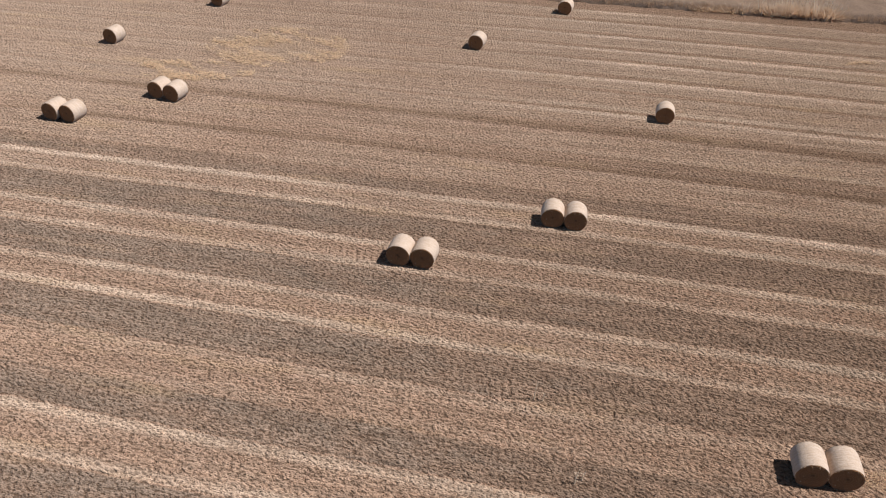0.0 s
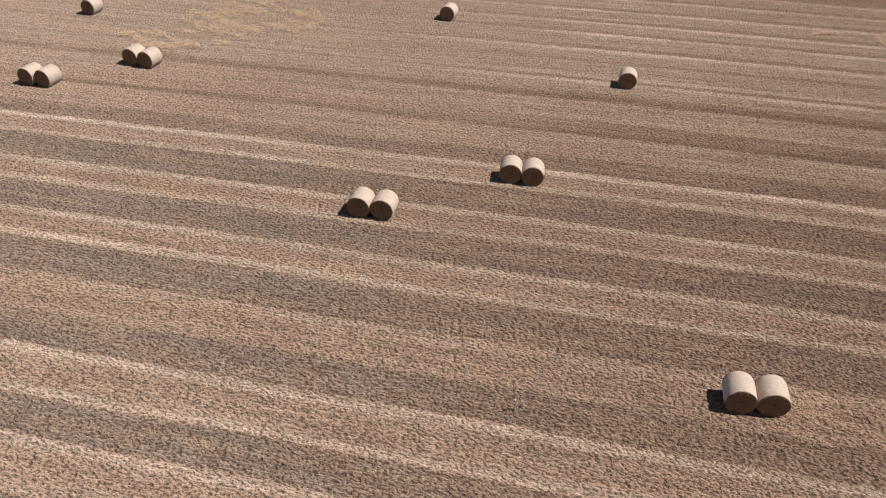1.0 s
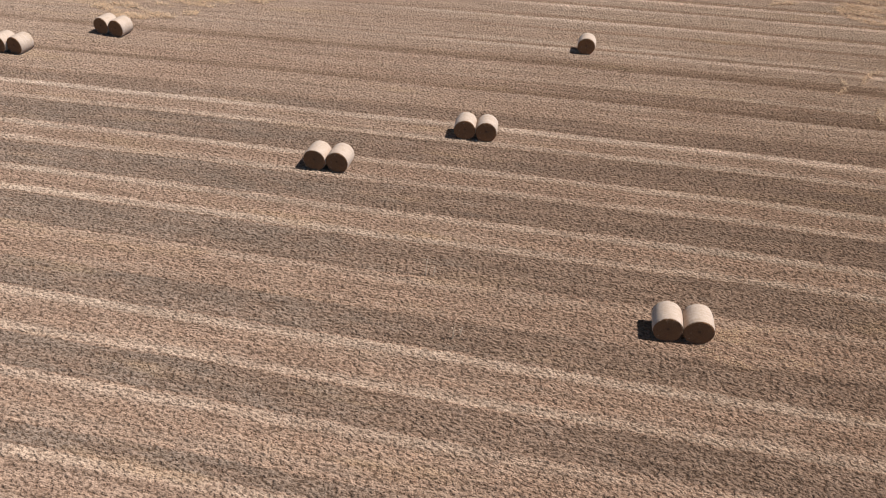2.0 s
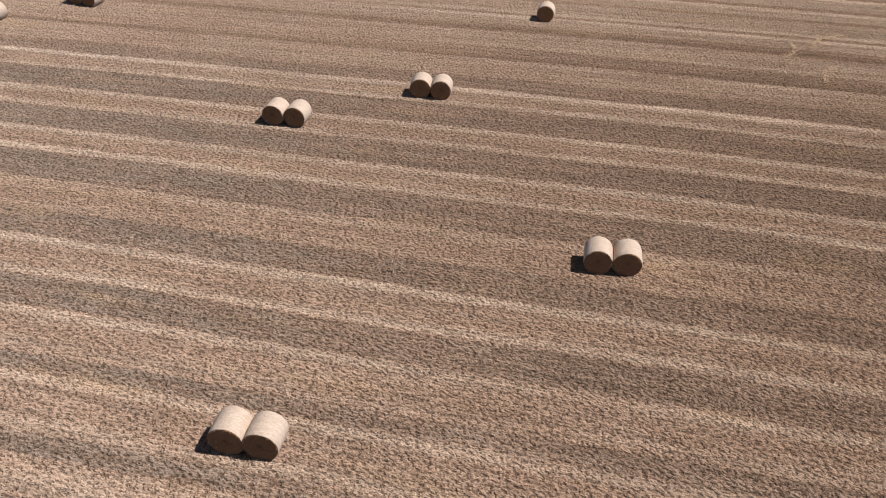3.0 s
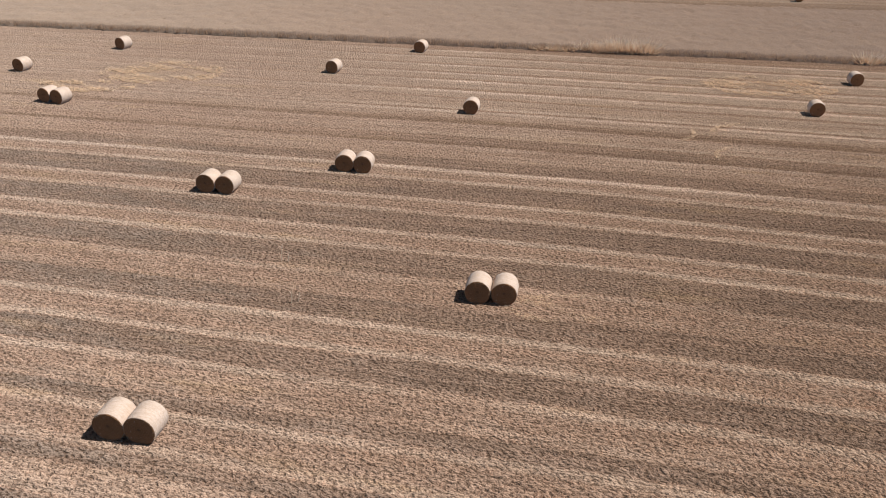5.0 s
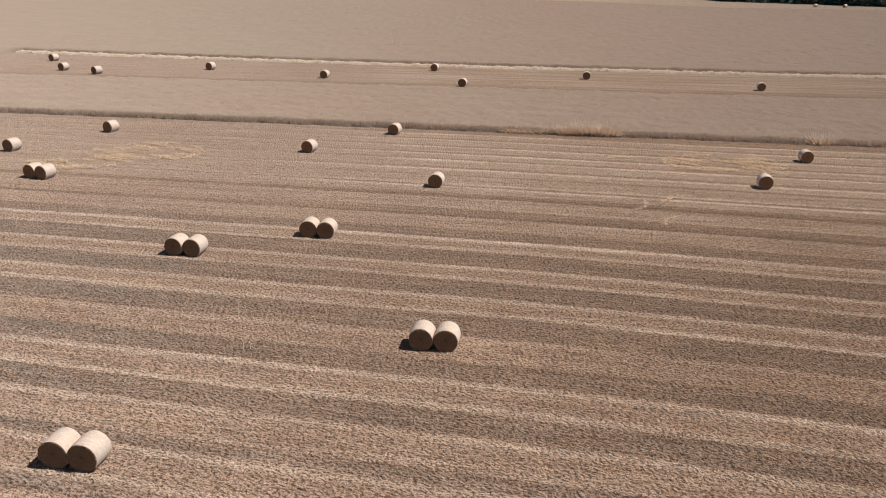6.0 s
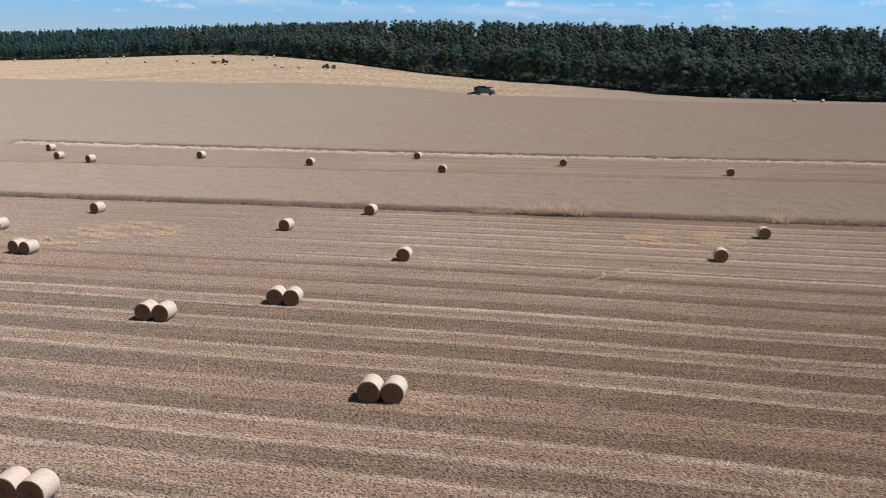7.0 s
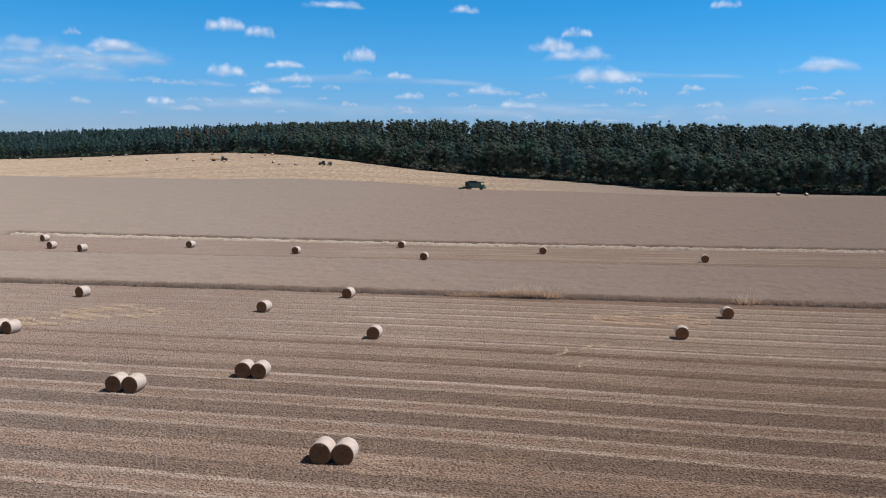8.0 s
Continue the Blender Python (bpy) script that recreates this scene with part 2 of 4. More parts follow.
def field_material():
    m = Nodes("field soil and stubble")
    col, p, w, x, y, level = row_colour(m)
    col = m.mix(1.0, col, (0.88, 0.88, 0.88), "MULTIPLY")
    # the far stubble on the hill, with swaths of straw along its rows
    swath = m.ramp(m.noise(m.stretch(p, (0.003, 0.045, 1)), 1.0, 4, 0.65), 0.38, 0.62)
    heaps = m.noise(m.stretch(p, (0.55, 0.105, 1)), 1.0, 5, 0.75)
    gold = m.mix(swath, (0.425, 0.300, 0.206), (0.490, 0.352, 0.236))
    gold = m.mix(m.ramp(heaps, 0.50, 0.64, 0, 0.8), gold, (0.66, 0.462, 0.275))
    gold = m.mix(m.ramp(heaps, 0.49, 0.38, 0, 0.7), gold, (0.30, 0.202, 0.132))
    track = m.noise(m.stretch(p, (0.0016, 0.030, 1)), 1.0, 2, 0.4)
    gold = m.mix(m.ramp(m.math("ABSOLUTE", m.math("SUBTRACT", track, 0.5)), 0.0, 0.012, 0.5, 0), gold, (0.250, 0.170, 0.112))
    gold = m.mix(m.ramp(x, 40, 110), gold, (0.375, 0.275, 0.205))
    col = m.mix(m.ramp(y, 250, 290), col, gold)
    # clods and gaps between the stalks, soil and shade both put in the colour
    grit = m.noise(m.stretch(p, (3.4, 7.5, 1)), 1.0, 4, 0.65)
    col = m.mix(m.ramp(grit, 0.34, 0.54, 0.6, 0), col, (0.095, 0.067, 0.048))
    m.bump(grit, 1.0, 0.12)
    return m.finish(col, 0.95, spec=0.03, matte=1.0)


def straw_material(name, dark, light, spread=0.8, share=0.4):
    m = Nodes(name)
    p = m.coords()
    r = m.island()
    big = m.noise(p, 0.06, 3)
    col = m.mix(m.math("MULTIPLY", r, spread), dark, light)
    col = m.mix(m.ramp(big, 0.35, 0.65, 0, 0.35), col, dark)
    m.thin(col, share)
    return m.finish(col, 0.9, spec=0.05, matte=1.0)


def thatch_material():
    """Dry stubble in tufts; the gap colour mixes soil with their shade; the chaff of the pale bands fills the gaps."""
    m = Nodes("stubble thatch")
    col, p, w, x, y, level = row_colour(m)
    bend = m.add("ShaderNodeVectorMath")
    bent = m.add("ShaderNodeTexNoise")
    m.put(bent.inputs["Vector"], p)
    bent.inputs["Scale"].default_value = 4.0
    bend.operation = "MULTIPLY_ADD"
    m.put(bend.inputs[0], bent.outputs["Color"])
    bend.inputs[1].default_value = (0.10, 0.10, 0.0)
    m.put(bend.inputs[2], p)
    gaps = None
    for cell, share in (((6.2, 7.8, 1), 0.85), ((9.5, 12.0, 1), 0.45)):
        v = m.add("ShaderNodeTexVoronoi")
        v.voronoi_dimensions = "2D"
        m.put(v.inputs["Vector"], m.stretch(bend.outputs[0], cell, 0.08))
        v.inputs["Scale"].default_value = 1.0
        tint = m.add("ShaderNodeSeparateXYZ")
        m.put(tint.inputs[0], v.outputs["Color"])
        size = m.math("MULTIPLY", m.math("MULTIPLY_ADD", tint.outputs[0], 0.40, 0.02), m.ramp(level, 0.1, 0.9, 1.0, 0.55))
        gap = m.math("MULTIPLY", m.ramp(m.math("SUBTRACT", v.outputs["Distance"], size), -0.06, 0.08, 1, 0), share)
        gaps = gap if gaps is None else m.math("MAXIMUM", gaps, gap)
    heap = m.noise(m.stretch(p, (5.6, 7.6, 1.0), -0.04), 1.0, 1.5, 0.45)
    gaps = m.math("MAXIMUM", m.math("MULTIPLY", gaps, m.ramp(heap, 0.40, 0.58, 1.0, 0.25)), m.ramp(heap, 0.37, 0.47, 1.0, 0))
    fibre = m.noise(m.stretch(p, (13.0, 20.0, 1.0), 0.25), 1.0, 3, 0.65)
    col = m.mix(1.0, col, m.ramp(fibre, 0.32, 0.68, 0.82, 1.24), "MULTIPLY")
    col = m.mix(m.math("MULTIPLY", gaps, m.math("MULTIPLY", m.ramp(level, 0.2, 1.0, 0.70, 0.46), m.ramp(w, 34, 60, 1.0, 0.6))), col, SOIL_SHADE)
    m.bump(m.math("SUBTRACT", m.math("ADD", m.math("MULTIPLY", fibre, 0.7), m.math("MULTIPLY", heap, 2.6)), m.math("MULTIPLY", gaps, 0.35)), 1.0, 0.102)
    return m.finish(col, 0.95, spec=0.03, matte=1.0)


def stub_material():
    m = Nodes("cut stalks")
    col, p, w, x, y, level = row_colour(m)
    col = m.mix(1.0, col, m.ramp(m.island(), 0, 1, 0.80, 1.55), "MULTIPLY")
    m.thin(col, 0.5)
    return m.finish(col, 0.9, spec=0.03, matte=1.0)


def crop_material():
    m = Nodes("standing ripe grain")
    p = m.coords()
    big = m.noise(p, 0.02, 3)
    mid = m.noise(m.stretch(p, (0.235, 0.820, 0.535)), 0.6, 5, 0.6)
    fine = m.noise(p, 5.0, 4, 0.7)
    east = m.add("ShaderNodeSeparateXYZ")
    m.put(east.inputs[0], p)
    # grain colour turns redder and a little darker towards the east
    east_share = m.ramp(m.math("ADD", m.math("DIVIDE", east.outputs[0], 120.0), big), 0.1, 1.0)
    col = m.mix(east_share, (0.290, 0.223, 0.175), (0.292, 0.204, 0.155))
    col = m.mix(m.ramp(mid, 0.40, 0.68, 0, 0.22), col, (0.405, 0.295, 0.220))
    col = m.mix(m.ramp(fine, 0.36, 0.58, 0.55, 0), col, (0.22, 0.155, 0.108))
    col = m.mix(m.ramp(fine, 0.52, 0.70, 0, 0.5), col, (0.40, 0.295, 0.222))
    m.bump(fine, 0.5, 0.06)
    return m.finish(col, 0.95, spec=0.03, matte=1.0)


def leaf_material(name, a, b, c):
    m = Nodes(name)
    col = m.mix(m.ramp(m.island(), 0, 1, 0.3, 0.7), a, b)
    col = m.mix(m.ramp(m.chance(), 0.5, 1.0, 0, 0.7), col, c)
    stand_tone = m.noise(m.coords(), 0.085, 3)
    col = m.mix(m.ramp(stand_tone, 0.40, 0.62, 0, 0.8), col, c)
    col = m.mix(1.0, col, m.ramp(m.noise(m.coords(), 0.16, 3), 0.32, 0.68, 0.52, 1.24), "MULTIPLY")
    spray = m.noise(m.coords(), 0.9, 4, 0.65)
    col = m.mix(1.0, col, m.ramp(spray, 0.34, 0.66, 0.86, 1.12), "MULTIPLY")
    m.thin(col, 0.25)
    return m.finish(col, 0.9, spec=0.05)


def wrap_material():
    m = Nodes("net wrap over straw")
    p = m.coords()
    shift = m.math("MULTIPLY", m.chance(), 40.0)
    v = m.add("ShaderNodeVectorMath")
    m.put(v.inputs[0], p)
    m.put(v.inputs[1], shift)
    p = v.outputs[0]
    bands = m.noise(m.stretch(p, (3.0, 14.0, 3.0)), 1.0, 3, 0.6)  # turns of the net
    tuft = m.noise(p, 13.0, 5, 0.7)
    speck = m.noise(p, 34.0, 2, 0.6)
    dirt = m.noise(p, 2.6, 4, 0.6)
    col = m.mix(m.ramp(bands, 0.35, 0.65), (0.455, 0.352, 0.284), (0.540, 0.432, 0.360))
    col = m.mix(m.ramp(tuft, 0.46, 0.64, 0, 0.65), col, (0.42, 0.305, 0.228))
    col = m.mix(m.ramp(speck, 0.56, 0.70, 0, 0.6), col, (0.64, 0.54, 0.46))
    col = m.mix(m.ramp(dirt, 0.50, 0.70, 0, 0.5), col, (0.45, 0.33, 0.24))
    m.bump(m.math("ADD", tuft, m.math("MULTIPLY", bands, 0.5)), 0.6, 0.04)
    return m.finish(col, 0.65, spec=0.3)


def end_material():
    m = Nodes("rolled straw end")
    p = m.coords()
    sep = m.add("ShaderNodeSeparateXYZ")
    m.put(sep.inputs[0], p)
    rad = m.math("SQRT", m.math("ADD", m.math("POWER", sep.outputs[0], 2), m.math("POWER", m.math("SUBTRACT", sep.outputs[2], 0.68), 2)))
    ang = m.math("ARCTAN2", m.math("SUBTRACT", sep.outputs[2], 0.68), sep.outputs[0])
    turn = m.math("SINE", m.math("ADD", m.math("MULTIPLY", rad, 75.0), m.math("ADD", ang, m.math("MULTIPLY", m.noise(p, 7, 4), 11))))
    tuft = m.noise(p, 16.0, 5, 0.75)
    col = m.mix(m.ramp(turn, -1, 1), (0.185, 0.090, 0.044), (0.225, 0.116, 0.058))
    col = m.mix(m.ramp(tuft, 0.52, 0.70), col, (0.28, 0.158, 0.085))
    col = m.mix(m.ramp(rad, 0.03, 0.10, 0.8, 0), col, (0.10, 0.06, 0.035))
    col = m.mix(m.ramp(m.noise(p, 9.0, 3, 0.7), 0.66, 0.74, 0, 0.9), col, (0.58, 0.48, 0.38))  # scraps of net and bright straw
    m.bump(m.math("ADD", tuft, m.math("MULTIPLY", turn, 0.15)), 0.5, 0.03)
    return m.finish(col, 0.95, spec=0.1)


def paint_material(name, colour, rough=0.45, dust=0.3):
    m = Nodes(name)
    p = m.coords()
    col = m.mix(m.ramp(m.noise(p, 1.5, 4), 0.4, 0.7, 0, dust), colour, (0.36, 0.29, 0.20))
    return m.finish(col, rough, spec=0.4)


def bark_material():
    m = Nodes("bark")
    p = m.coords()
    col = m.mix(m.noise(m.stretch(p, (3, 3, 0.5)), 2.0, 4), (0.07, 0.05, 0.035), (0.16, 0.12, 0.09))
    m.bump(m.noise(p, 6, 4), 0.6, 0.05)
    return m.finish(col, 0.9, spec=0.1)


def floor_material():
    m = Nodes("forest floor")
    # litter browns near black, with the shade under the trees in them
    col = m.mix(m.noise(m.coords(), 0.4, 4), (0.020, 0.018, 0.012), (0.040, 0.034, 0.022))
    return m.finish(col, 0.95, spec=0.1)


def cloud_material(name, body_share, white=1.0):
    """Fair-weather cloud: domed ragged top, flat soft base."""
    m = Nodes(name)
    g = m.coords("Generated")
    sep = m.add("ShaderNodeSeparateXYZ")
    m.put(sep.inputs[0], g)
    u, v = sep.outputs[0], sep.outputs[2]
    rnd = m.chance()
    shift = m.add("ShaderNodeCombineXYZ")
    m.put(shift.inputs[0], m.math("MULTIPLY", rnd, 57.0))
    m.put(shift.inputs[1], m.math("MULTIPLY", rnd, 23.0))
    vec = m.add("ShaderNodeVectorMath")
    m.put(vec.inputs[0], m.stretch(g, (1.9, 0.0, 0.9)))
    m.put(vec.inputs[1], shift.outputs[0])
    domes = m.noise(m.stretch(vec.outputs[0], (1.0, 1.0, 0.6)), 1.7, 2, 0.45)
    billow = m.add("ShaderNodeTexVoronoi")  # rounded heads
    billow.feature = "SMOOTH_F1"
    m.put(billow.inputs["Vector"], vec.outputs[0])
    billow.inputs["Scale"].default_value, billow.inputs["Smoothness"].default_value = 3.0, 0.6
    puffs = m.math("MULTIPLY", m.math("SUBTRACT", 0.34, billow.outputs["Distance"]), 0.45)
    fluff = m.math("ADD", m.math("SUBTRACT", m.noise(vec.outputs[0], 2.4, 4, 0.5), 0.5), puffs)
    du = m.math("MULTIPLY", m.math("SUBTRACT", u, 0.5), 2.15)
    arch = m.math("SQRT", m.math("MAXIMUM", m.math("SUBTRACT", 1.0, m.math("POWER", du, 2)), 0.0))
    top = m.math("MULTIPLY", arch, m.math("MULTIPLY_ADD", domes, 0.9, 0.14))
    over = m.math("ADD", m.math("SUBTRACT", top, m.math("MULTIPLY_ADD", v, 1.25, -0.22)), m.math("MULTIPLY", fluff, 0.45))
    under = m.math("ADD", m.math("SUBTRACT", v, 0.14), m.math("MULTIPLY", fluff, 0.25))
    alpha = m.math("MULTIPLY", m.ramp(over, -0.10, 0.40), m.ramp(under, -0.04, 0.20))
    alpha = m.math("MULTIPLY", alpha, m.math("MULTIPLY", m.ramp(m.math("ABSOLUTE", du), 0.75, 1.0, 1, 0), m.ramp(v, 0.88, 0.99, 1, 0)))
    alpha = m.math("MULTIPLY", alpha, m.math("MULTIPLY_ADD", rnd, 0.25 * body_share, 0.68 * body_share))
    # lit top and grey shaded base, put into the colour of the glow
    shade = m.ramp(m.math("SUBTRACT", m.math("MULTIPLY_ADD", fluff, 0.5, v), m.math("MULTIPLY", top, 0.35)), 0.02, 0.30)
    col = m.mix(shade, (0.50 * white, 0.60 * white, 0.75 * white), (0.80 * white, 0.83 * white, 0.89 * white))
    glow = m.add("ShaderNodeEmission")
    m.put(glow.inputs[0], col)
    clear = m.add("ShaderNodeBsdfTransparent")
    mixer = m.add("ShaderNodeMixShader")
    m.put(mixer.inputs[0], alpha)
    m.tree.links.new(clear.outputs[0], mixer.inputs[1])
    m.tree.links.new(glow.outputs[0], mixer.inputs[2])
    m.tree.links.new(mixer.outputs[0], m.out.inputs[0])
    m.tree.nodes.remove(m.shader)
    return m.mat


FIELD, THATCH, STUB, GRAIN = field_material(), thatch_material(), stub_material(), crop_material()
STALK = straw_material("grain stalks", (0.42, 0.295, 0.21), (0.70, 0.52, 0.38), 0.8, 0.55)
EARS = straw_material("grain ears", (0.335, 0.247, 0.189), (0.385, 0.282, 0.214), 0.8, 0.25)
SWATH = straw_material("bleached straw swath", (0.66, 0.53, 0.41), (0.88, 0.75, 0.61))
STRAW = straw_material("loose straw", (0.64, 0.48, 0.335), (0.93, 0.74, 0.54))
WRAP, ENDS, BARK, SHADED_LITTER, CLOUD = wrap_material(), end_material(), bark_material(), floor_material(), cloud_material("cloud", 1.0)
WISP, VEIL = cloud_material("wispy cloud", 0.55, 0.90), cloud_material("thin cloud veil", 0.42, 0.88)
# leaf greens turned bluer, which puts the haze of distance into their colour
OAK = leaf_material("broad leaves", (0.046, 0.090, 0.070), (0.082, 0.128, 0.086), (0.092, 0.102, 0.080))
PINE = leaf_material("pine needles", (0.050, 0.100, 0.094), (0.080, 0.132, 0.118), (0.080, 0.108, 0.104))
RUST = straw_material("withered dock leaves", (0.64, 0.46, 0.31), (0.90, 0.70, 0.50), 0.8, 0.4)
SERE = leaf_material("withered needles", (0.165, 0.105, 0.075), (0.210, 0.135, 0.095), (0.130, 0.100, 0.075))
SHEET = paint_material("lighter green sheet", (0.075, 0.150, 0.115))
GREEN, DARK, YELLOW, GREY = (paint_material("green paint", (0.048, 0.118, 0.092)), paint_material("black rubber", (0.018, 0.018, 0.018), 0.85, 0.25),
                             paint_material("yellow paint", (0.42, 0.27, 0.05)), paint_material("grey metal", (0.25, 0.25, 0.25), 0.4))
MUD = paint_material("dusty brown machine paint", (0.120, 0.075, 0.042))
RIM = paint_material("dull yellow rim paint", (0.15, 0.11, 0.05))
PANE = Nodes("dark cab glass").finish((0.03, 0.024, 0.018), 0.12, spec=0.4)

# ---- ground ----
gx = np.sinh(np.linspace(-5.2, 5.2, 161)) * 35 + 15
gy = np.concatenate([np.linspace(-500, 90, 60), np.linspace(96, 760, 140), np.geomspace(775, 4800, 30)])
GX, GY = np.meshgrid(gx, gy)
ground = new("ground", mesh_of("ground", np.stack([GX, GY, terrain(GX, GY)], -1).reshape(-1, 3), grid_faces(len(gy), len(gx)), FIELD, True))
tagged(ground, "harvested grain field of brown stubble with pale straw lines", "field", kind="structure")

# ---- standing grain ----
rng = np.random.default_rng(4)


def waves(x, y, k=1.0):
    return (np.sin(x * 0.9 * k + 2.1 * np.sin(y * 0.31)) + np.sin(y * 1.3 * k + 1.7 * np.sin(x * 0.23)) + np.sin((x + y) * 2.3 * k)) / 3


def standing(name, xs, near, far, n, label, lean):
    """A slab of standing grain with ragged walls: near and far are edges y(x)."""
    across = np.concatenate([[0, 0, 0], np.linspace(0, 1, n), [1.0, 1.0]])
    lift = np.concatenate([[0, 0.38, 0.80], np.full(n, 1.0), [0.55, 0]])
    X = np.repeat(xs[None], len(across), 0)
    a, b = near(xs), far(xs)
    a = a + 0.18 * waves(xs, xs * 0.3, 1.7) + rng.normal(0, 0.05, len(xs))
    Y = a + across[:, None] * (b - a)
    for i, (out, share) in enumerate(((0.58, 1.0), (0.46, 0.7), (0.20, 0.35))):
        Y[i] -= out + lean(xs) * share
    Y[-1] += 0.1
    Z = terrain(X, Y) + lift[:, None] * (CROP + 0.07 * waves(X, Y) + rng.normal(0, 0.06, X.shape))
    Z[0] = terrain(X[0], Y[0]) - 0.02
    ob = new(name, mesh_of(name, np.stack([X, Y, Z], -1).reshape(-1, 3), grid_faces(*X.shape), GRAIN, True))
    return tagged(ob, label, "grain crop", kind="stuff")


standing("standing_grain", np.arange(-170, 280, 0.45), lambda x: row_y(STRIP_NEAR, x), lambda x: row_y(STRIP_FAR, x), 46,
         "unharvested strip of ripe pinkish tan grain", lambda x: 0 * x)
standing("standing_grain", np.concatenate([np.arange(-380, -66, 3.0), np.arange(-66, 230, 0.6), np.arange(230, 420, 4)]), crop_near, crop_far, 140,
         "wide unharvested field of ripe pinkish tan grain", lambda x: np.clip((-62 - x) / 6, 0, 1) * 9)


def blades(name, base, height, width, lean, material, label, category):
    """Many thin triangles standing on base points (n, 3)."""
    n = len(base)
    a = rng.uniform(0, 2 * np.pi, n)
    side = np.stack([np.cos(a), np.sin(a), 0 * a], -1) * (width * rng.uniform(0.6, 1.4, n))[:, None]
    tip = np.stack([rng.normal(0, lean, n), rng.normal(0, lean, n), height * rng.uniform(0.55, 1.25, n)], -1)
    v = np.stack([base - side, base + side, base + tip], 1).reshape(-1, 3)
    ob = new(name, mesh_of(name, v, np.arange(3 * n).reshape(-1, 3), material))
    return tagged(ob, label, category, kind="stuff")


def near_edge(n, x0, x1, y_of, depth, top):
    x = rng.uniform(x0, x1, n)
    y = y_of(x) + rng.uniform(-0.50, depth - 0.4, n) + 0.18 * waves(x, x * 0.3, 1.7)
    return np.stack([x, y, terrain(x, y) + top], -1)


def on_top(n, x0, x1, near, far):
    x = rng.uniform(x0, x1, n)
    y = near(x) + rng.uniform(0.02, 0.99, n) * (far(x) - near(x))
    return np.stack([x, y, terrain(x, y) + CROP - 0.08], -1)


def in_sector(n, near, far):
    """Places on top of the wide crop, thinning with distance."""
    sb, q = rng.uniform(-0.58, 0.62, n), rng.uniform(0, 1, n)
    x = 20 + (sb + 0.014) * (155 + 190 * q)
    y = near(x) + q * (far(x) - near(x))
    return np.stack([x, y, terrain(x, y) + CROP - 0.1], -1)


blades("grain_ears", in_sector(40000, crop_near, crop_far), 0.13, 0.05, 0.07, EARS, "ripe drooping ears over the wide crop", "ears")
blades("grain_ears", on_top(36000, -75, 150, lambda x: row_y(STRIP_NEAR, x), lambda x: row_y(STRIP_FAR, x)), 0.13, 0.022, 0.07, EARS, "ripe drooping ears over the standing strip", "ears")
blades("grain_stalks", near_edge(34000, -62, 118, lambda x: row_y(STRIP_NEAR, x), 0.6, 0.06), 0.64, 0.020, 0.10, STALK, "ragged wall of ripe stalks along the strip", "stalks")
blades("grain_stalks", near_edge(9000, -64, 170, crop_near, 0.6, 0.06), 0.72, 0.03, 0.12, STALK, "ragged wall of ripe stalks along the far crop", "stalks")

# ---- stubble ----
def spread(w):
    """Middle and half width of the cut ground that the flight overlooks at row w."""
    return 8 + 0.12 * (w + 8), 0.62 * (w + 25) + 7


LATTICE = np.random.default_rng(21).uniform(0, 1, (512, 512))


def knots(u, v):
    """Smooth value noise on a wrapped lattice."""
    i, j = np.floor(u).astype(int), np.floor(v).astype(int)
    a, b = u - i, v - j
    a, b = a * a * (3 - 2 * a), b * b * (3 - 2 * b)
    i, j, i1, j1 = i % 512, j % 512, (i + 1) % 512, (j + 1) % 512
    return (LATTICE[i, j] * (1 - a) + LATTICE[i1, j] * a) * (1 - b) + (LATTICE[i, j1] * (1 - a) + LATTICE[i1, j1] * a) * b


def thatch():
    """The mat of stubble and chaff: tufts with gaps between them, finer where the flight passes near, flatter under the chaff."""
    rows, cols = 460, 460
    w = 4 + (np.expm1(np.linspace(0, 1.6, rows)) / np.expm1(1.6)) * (STRIP_NEAR - 0.1 - 4)
    mid, half = spread(w)
    X = mid[:, None] + np.linspace(-1, 1, cols)[None] * half[:, None]
    gap = half[:, None] * 2 / cols
    X = X + rng.uniform(-0.35, 0.35, X.shape) * gap
    W = w[:, None] + rng.uniform(-0.35, 0.35, X.shape) * np.gradient(w)[:, None]
    flat = np.clip(chaff(W + np.interp(X, [22, 46], [0, 0.8])), 0, 1)
    Z = 0.03 + (knots(X / 0.3, W / 0.22) - 0.5) * (0.08 - 0.04 * flat) + (0.016 - 0.008 * flat) * rng.normal(0, 1, X.shape)
    Z = np.maximum(Z, 0.004)
    Z[0], Z[-1], Z[:, 0], Z[:, -1] = -0.02, -0.02, -0.02, -0.02
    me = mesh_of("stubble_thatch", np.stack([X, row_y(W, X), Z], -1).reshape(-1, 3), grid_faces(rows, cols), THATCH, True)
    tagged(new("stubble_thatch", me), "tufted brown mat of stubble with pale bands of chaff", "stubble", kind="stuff")


